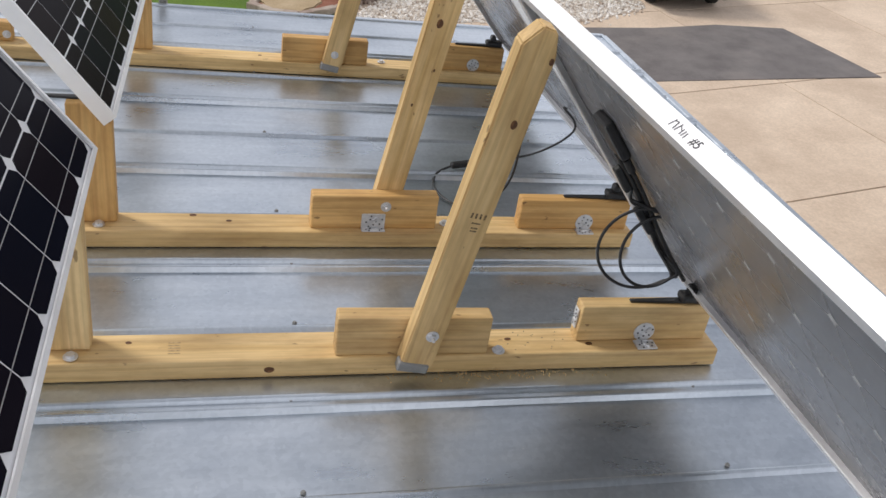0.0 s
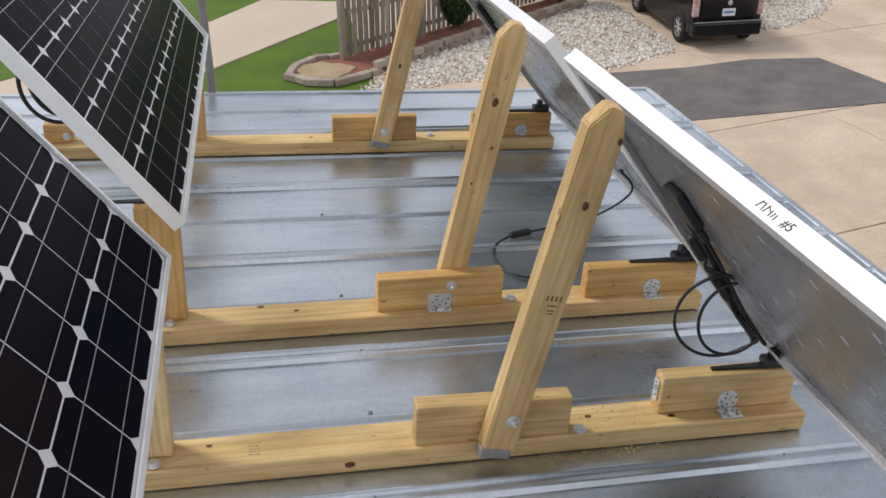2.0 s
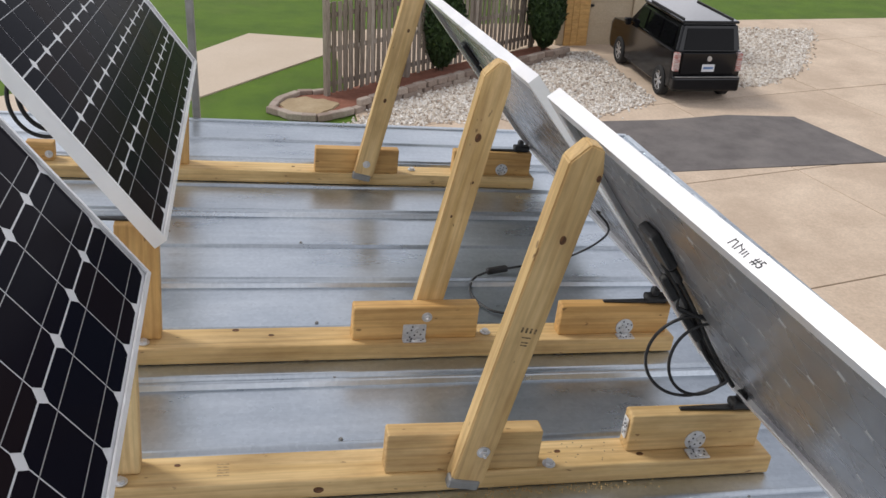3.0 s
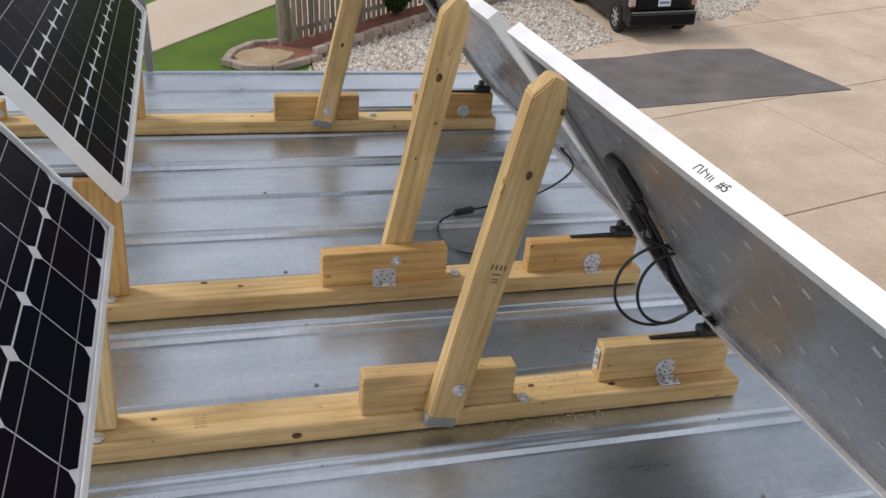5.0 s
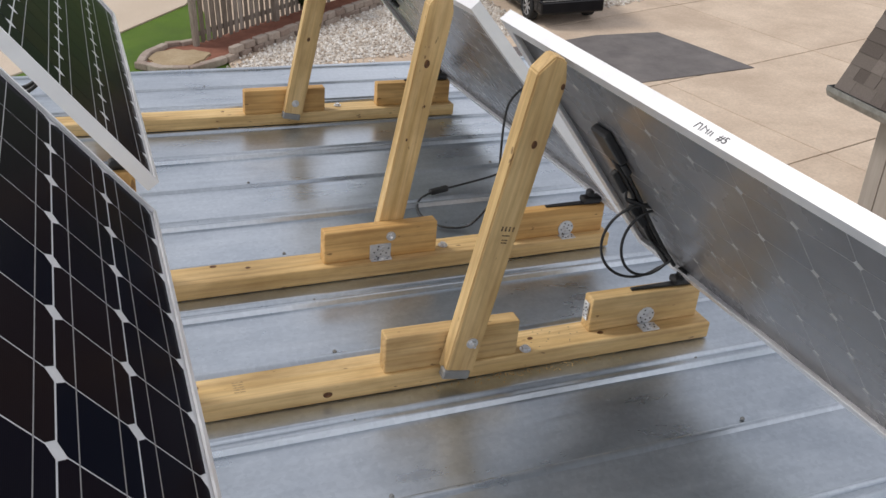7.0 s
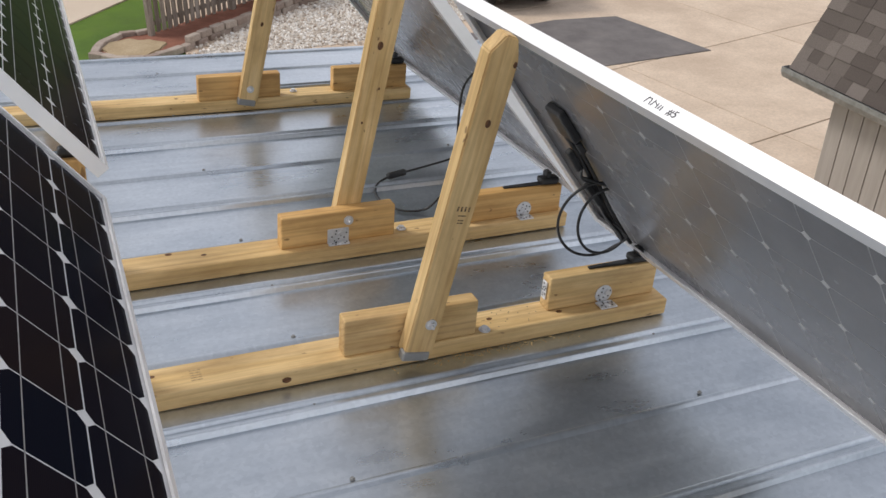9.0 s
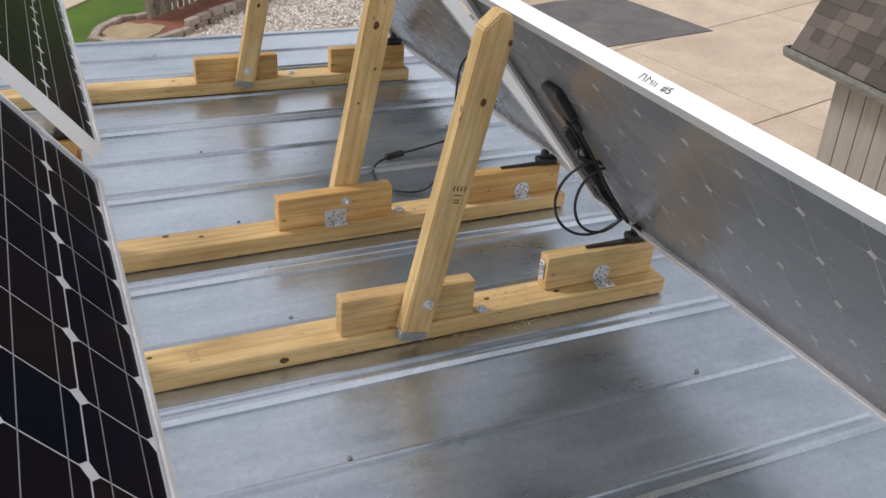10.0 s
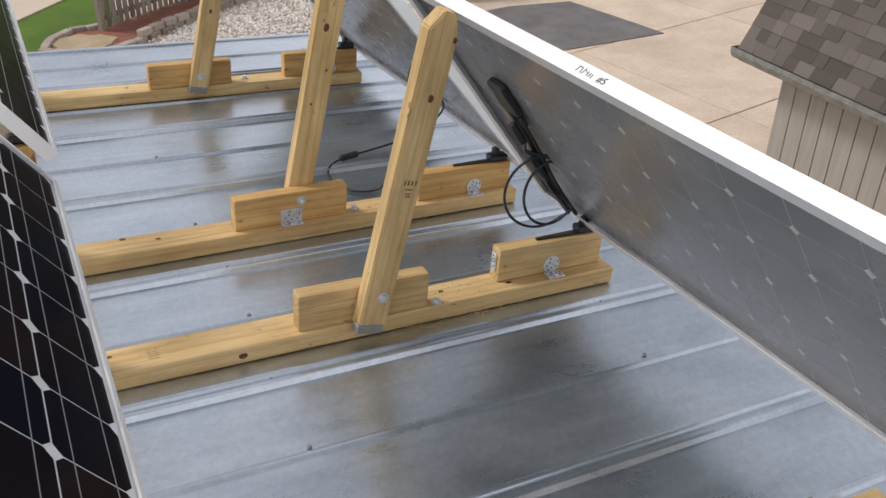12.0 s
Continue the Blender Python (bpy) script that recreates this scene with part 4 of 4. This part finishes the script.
def frame_bar(length):
    """Extruded frame section along x: outer wall, back flange and front lip."""
    prof = [(0, 0), (0, PT), (0.008, PT), (0.008, PT - 0.004), (0.003, PT - 0.004), (0.003, 0.003), (0.026, 0.003), (0.026, 0)]
    bm = bmesh.new()
    a = [bm.verts.new((y, y, z)) for y, z in prof]
    c = [bm.verts.new((length - y, y, z)) for y, z in prof]
    for q in range(len(prof)):
        bm.faces.new((a[q], a[(q + 1) % 8], c[(q + 1) % 8], c[q]))
    bm.faces.new(a)
    bm.faces.new(c)
    return bm


LONG_ME, SHORT_ME = mesh_of("frame_bar", frame_bar(PL), ALU), mesh_of("frame_bar", frame_bar(PW), ALU)


def solar_panel(m, label, side, x0=0.011):
    p = empty("solar_panel", ROOF @ m, label, "solar panel", "tilted solar panels")
    part("frame_bar", LONG_ME, None, p)
    part("frame_bar", LONG_ME, None, p, m=pose(PL, PW, 0, 0, 0, 180))
    part("frame_bar", SHORT_ME, None, p, m=pose(PL, 0, 0, 0, 0, 90))
    part("frame_bar", SHORT_ME, None, p, m=pose(0, PW, 0, 0, 0, -90))
    part("laminate", box(0.0035, PL - 0.0035, 0.0035, PW - 0.0035, PT - 0.0100, PT - 0.0070), SHEET_WHITE, p, "white laminate behind dark cells")
    part("back_film", box(0.0035, PL - 0.0035, 0.0035, PW - 0.0035, PT - 0.0125, PT - 0.0102), BACK, p, "glossy back film shaded grey by the cells, pale where light passes")
    y0 = 0.011
    for i in range(12):
        for j in range(6):
            part("cell", CELL_ME, None, p, m=pose(x0 + (i + 0.5) * CP, y0 + (j + 0.5) * CU, PT - 0.0070))
    for j in range(6):
        for d in (-0.031, 0.031):
            part("busbar", BUS_ME, None, p, m=pose(x0 + 0.005, y0 + (j + 0.5) * CU + d, PT - 0.0063))
    # painted light: pale marks where daylight passes between the cells
    if side == "back":
        for i in range(1, 12):
            for j in range(1, 6):
                part("cell_gap", SPOT_ME, None, p, m=pose(x0 + i * CP, y0 + j * CU, PT - 0.0128, 0, 0, 90))
            part("cell_line", CROSS_ME, None, p, m=pose(x0 + i * CP, y0, PT - 0.0126))
        for j in range(1, 6):
            part("cell_line", ALONG_ME, None, p, m=pose(x0, y0 + j * CU, PT - 0.0126))
    return p


def panel_pose(corner, along, up):
    """From the low corner towards -y, the direction of the long side and the direction up the slope."""
    x = Vector(along).normalized()
    y = (Vector(up) - Vector(up).dot(x) * x).normalized()
    return Matrix.Translation(corner) @ Matrix((x, y, x.cross(y))).transposed().to_4x4()


R_NEAR = panel_pose((0.7097, -1.2278, 0.0821), (-0.0678, 0.9976, 0.0158), (-0.6239, -0.0547, 0.7796)) @ pose(0, 0, 0.0035)
R_FAR = panel_pose((0.6796, 0.4327, 0.0762), (0.0190, 0.9985, -0.0515), (-0.6493, 0.0515, 0.7588))
L_NEAR = panel_pose((-0.544, 0.1244, 0.3633), (-0.0113, 0.9997, 0.0204), (-0.6131, -0.0231, 0.7897)) @ pose(0.011 - PL, -0.011, 0.007 - PT)
L_FAR = panel_pose((-0.5281, 0.2811, 0.3608), (-0.0097, 0.9995, -0.0285), (-0.6135, 0.0165, 0.7895)) @ pose(-0.011, -0.011, 0.007 - PT)
p1 = solar_panel(R_NEAR, "tilted solar panel seen from behind, silver frame with marker writing", "back")
p2 = solar_panel(R_FAR, "tilted solar panel seen from behind, silver aluminium frame", "back")
p3 = solar_panel(L_NEAR, "tilted solar panel with dark cells and silver frame", "front", PL - 12 * CP - 0.011)
p4 = solar_panel(L_FAR, "tilted solar panel with dark cells and silver frame", "front")

# marker writing on the top frame side of the near panel: a name as plain strokes, then "#5"
mark = pose(0.830, PW + 0.0006, PT * 0.5, -90, 0, 0) @ Matrix.Diagonal((0.74, 0.74, 1, 1)) @ pose(0, 0, 0, 0, 0, 180)
stroke = lambda x, y, w, h, a: part("marker_stroke", box(-w / 2, w / 2, -h / 2, h / 2, 0, 0.0003), INK, p1, m=mark @ pose(x, y, 0, 0, 0, a))
for x, y, w, h, a in ((-0.056, 0.0, 0.0018, 0.017, -14), (-0.050, 0.006, 0.010, 0.0016, 12), (-0.044, -0.001, 0.0018, 0.016, 10), (-0.036, 0.0, 0.0018, 0.017, -8), (-0.029, 0.002, 0.011, 0.0016, -30), (-0.022, -0.002, 0.0016, 0.013, 4), (-0.015, -0.002, 0.0016, 0.012, -6), (-0.008, -0.003, 0.0016, 0.012, 3)):
    stroke(x, y, w, h, a)
txt = bpy.data.curves.new("writing", "FONT")
txt.body, txt.size, txt.extrude, txt.shear = "#5", 0.024, 0.0002, 0.15
txt.align_x, txt.align_y = "CENTER", "CENTER"
tmp = new("writing_tmp", txt)
bpy.context.view_layer.update()
text_me = bpy.data.meshes.new_from_object(tmp.evaluated_get(bpy.context.evaluated_depsgraph_get()))
bpy.data.objects.remove(tmp)
text_me.materials.clear()
text_me.materials.append(INK)
part("marker_writing", text_me, None, p1, "black marker writing", m=mark @ pose(0.022, -0.001, 0))


# junction boxes on the backs
def junction(panel, x, y):
    jb = part("junction_box", box(-0.028, 0.028, -0.045, 0.045, -0.020, 0.0, 0.006, 2), BLACK, panel, "black junction box", m=pose(x, y, PT - 0.0126))
    for s in (-1, 1):
        gland = cyl(0.0075, 0, 0.03, 12)
        part("gland", gland, BLACK, jb, m=pose(s * 0.018, -0.048, -0.011, 90))


junction(p1, 1.284, 0.468)
junction(p2, 1.2, 0.52)


# hinges: black strap on the block, leaf on the panel
def hinge(x, y, z, label):
    h_ob = empty("hinge", ROOF @ pose(x, y, z), label, "hinge", "panel hinges")
    arm = bmesh.new()
    add_box(arm, -0.155, 0.01, -0.012, 0.012, 0.0, 0.005, 0.002)
    for v in arm.verts:
        v.co.y *= 0.35 + 0.65 * (v.co.x + 0.155) / 0.165
    part("strap", arm, BLACK, h_ob)
    part("knuckle", box(-0.045, 0.012, -0.016, 0.016, 0.004, 0.022, 0.006, 2), BLACK, h_ob)
    part("clip", box(-0.030, -0.012, -0.012, 0.012, 0.02, 0.040, 0.004), BLACK, h_ob)


hinge(0.645, 0.072, 0.0855, "black strap hinge on the end block")
hinge(0.650, 0.528, 0.0815, "black strap hinge on the end block")
hinge(0.605, 1.622, 0.0855, "black strap hinge on the end block")


# ---- cables ----
def cable(points, label, radius=0.0033):
    ob = part("cable", tube(points, radius), BLACK, None, m=ROOF, smooth=True)
    return tagged(ob, label, "cable", "black panel cables")


def on_back(panel_m, x, y, off=0.012):
    q = panel_m @ Vector((x, y, PT - 0.0126 - off))
    return tuple(q)


def loop(cx, cy, cz, rx, rz, turn, start, stop, steps=16):
    a = radians(turn)
    out = []
    for k in range(steps + 1):
        t = radians(start + (stop - start) * k / steps)
        u, w = rx * math.cos(t), rz * math.sin(t)
        out.append((cx + u * math.cos(a), cy + u * math.sin(a), cz + w))
    return out


LC = (0.472, 0.050, 0.226)
BUNDLE = ((1.285, 0.43), (1.297, 0.35), (1.308, 0.27), (1.316, 0.19), (1.320, 0.11), (1.326, 0.035))
for dx, off, r in ((-0.008, 0.012, 0.0045), (0.002, 0.020, 0.0045), (0.010, 0.014, 0.0040)):
    cable([on_back(R_NEAR, x + dx + 0.006 * math.sin(9 * y + 300 * dx), y, off + 0.005 * math.sin(14 * y)) for x, y in BUNDLE], "bundled black cable along the panel back", r)
cable([on_back(R_NEAR, 1.300, 0.33, 0.02), on_back(R_NEAR, 1.306, 0.29, 0.03)] + loop(*LC, 0.088, 0.090, -10, 62, 325) + [on_back(R_NEAR, 1.318, 0.15, 0.03), on_back(R_NEAR, 1.316, 0.22, 0.022)], "coiled black cable hanging behind the panel")
cable([on_back(R_NEAR, 1.306, 0.30, 0.03)] + loop(LC[0] + 0.022, LC[1] - 0.008, LC[2] - 0.003, 0.066, 0.080, -8, 70, 330) + [on_back(R_NEAR, 1.320, 0.13, 0.026), on_back(R_NEAR, 1.324, 0.06, 0.02)], "coiled black cable hanging behind the panel")
for y, turn in ((0.36, 8), (0.235, -6)):
    plug = part("cable_connector", box(-0.008, 0.008, -0.034, 0.034, -0.008, 0.008, 0.004, 2), BLACK, None, m=ROOF @ R_NEAR @ pose(1.300 + (0.36 - y) * 0.1, y, PT - 0.040, 0, 0, turn))
    tagged(plug, "black plug connector in the cable bundle behind the panel", "connector")
ZP = PAN + 0.006
cable([on_back(R_FAR, 0.17, 0.40, 0.004), (0.43, 0.605, 0.400), (0.402, 0.628, 0.350), (0.393, 0.630, 0.28), (0.394, 0.630, 0.16), (0.392, 0.640, 0.08), (0.378, 0.660, 0.02), (0.335, 0.674, ZP + 0.006), (0.275, 0.690, ZP), (0.242, 0.735, ZP), (0.232, 0.800, ZP), (0.255, 0.865, ZP + 0.004), (0.30, 0.900, ZP + 0.008), (0.338, 0.913, ZP + 0.010)], "thin black cable hanging from the panel down onto the roof")
cable([(0.338, 0.913, ZP + 0.010), (0.45, 0.945, ZP + 0.012), (0.55, 0.965, -0.015), (0.615, 0.945, 0.030), (0.648, 0.915, 0.085), (0.640, 0.900, 0.125), (0.600, 0.898, 0.165), on_back(R_FAR, 0.45, 0.14, 0.004)], "thin black cable rising from the connector to the panel")
conn = part("cable_connector", box(-0.035, 0.035, -0.009, 0.009, -0.009, 0.009, 0.005, 2), BLACK, None, m=ROOF @ pose(0.334, 0.912, ZP + 0.010, 0, 0, 18))
tagged(conn, "black plug connector joining two cables on the roof", "connector")
for k, (dx, dz, rx, rz) in enumerate(((0.0, 0.0, 0.070, 0.085), (0.008, 0.006, 0.062, 0.080), (0.012, -0.006, 0.066, 0.072))):
    cable([on_back(L_FAR, 0.36 + 0.03 * k, 0.42, 0.012)] + loop(-0.775 + dx, 0.60 + 0.012 * k, 0.520 + dz, rx, rz, 8, 75, 405) + [on_back(L_FAR, 0.40 + 0.03 * k, 0.36, 0.012)], "coiled black cable hanging behind the tilted panel", 0.0045)
hinge(-0.560, 0.530, 0.281, "black strap hinge on the post top")

# rear braces of the left-hand panels, leaning in to the high edge
for q, (y, zt) in enumerate(((0.00, 0.90), (0.55, 0.90), (1.66, 0.86))):
    brace((-1.36, y, 0.0015), (-1.07, y, zt), 50 + q, WOOD)
foot = part("foot_block", lumber(0.085, 0.038, 0.060, 61), WOOD_RED, None, m=ROOF @ pose(-1.055, 1.612, 0.0005))
tagged(foot, "short orange pine block on the far board behind the panel", "wood block")
bolt_thing("carriage_bolt", pose(-0.985, 1.6125, 0.022, 90), "zinc bolt end through the short orange block")

# ---- ladder at the far edge of the roof ----
ladder = empty("ladder", ROOF @ pose(-0.530, 2.30, -0.62, 0, -3.0, 0), "grey aluminium extension ladder leaning on the roof edge", "ladder")
for x in (0.0, -0.42):
    part("rail", box(x - 0.014, x + 0.014, -0.035, 0.035, -3.3, 1.35, 0.005), GUTTER, ladder)
for q in range(14):
    rung = cyl(0.017, -0.40, -0.014, 12)
    part("rung", rung, ALU, ladder, m=pose(0, 0, 1.09 - q * 0.305, 0, 90, 0))
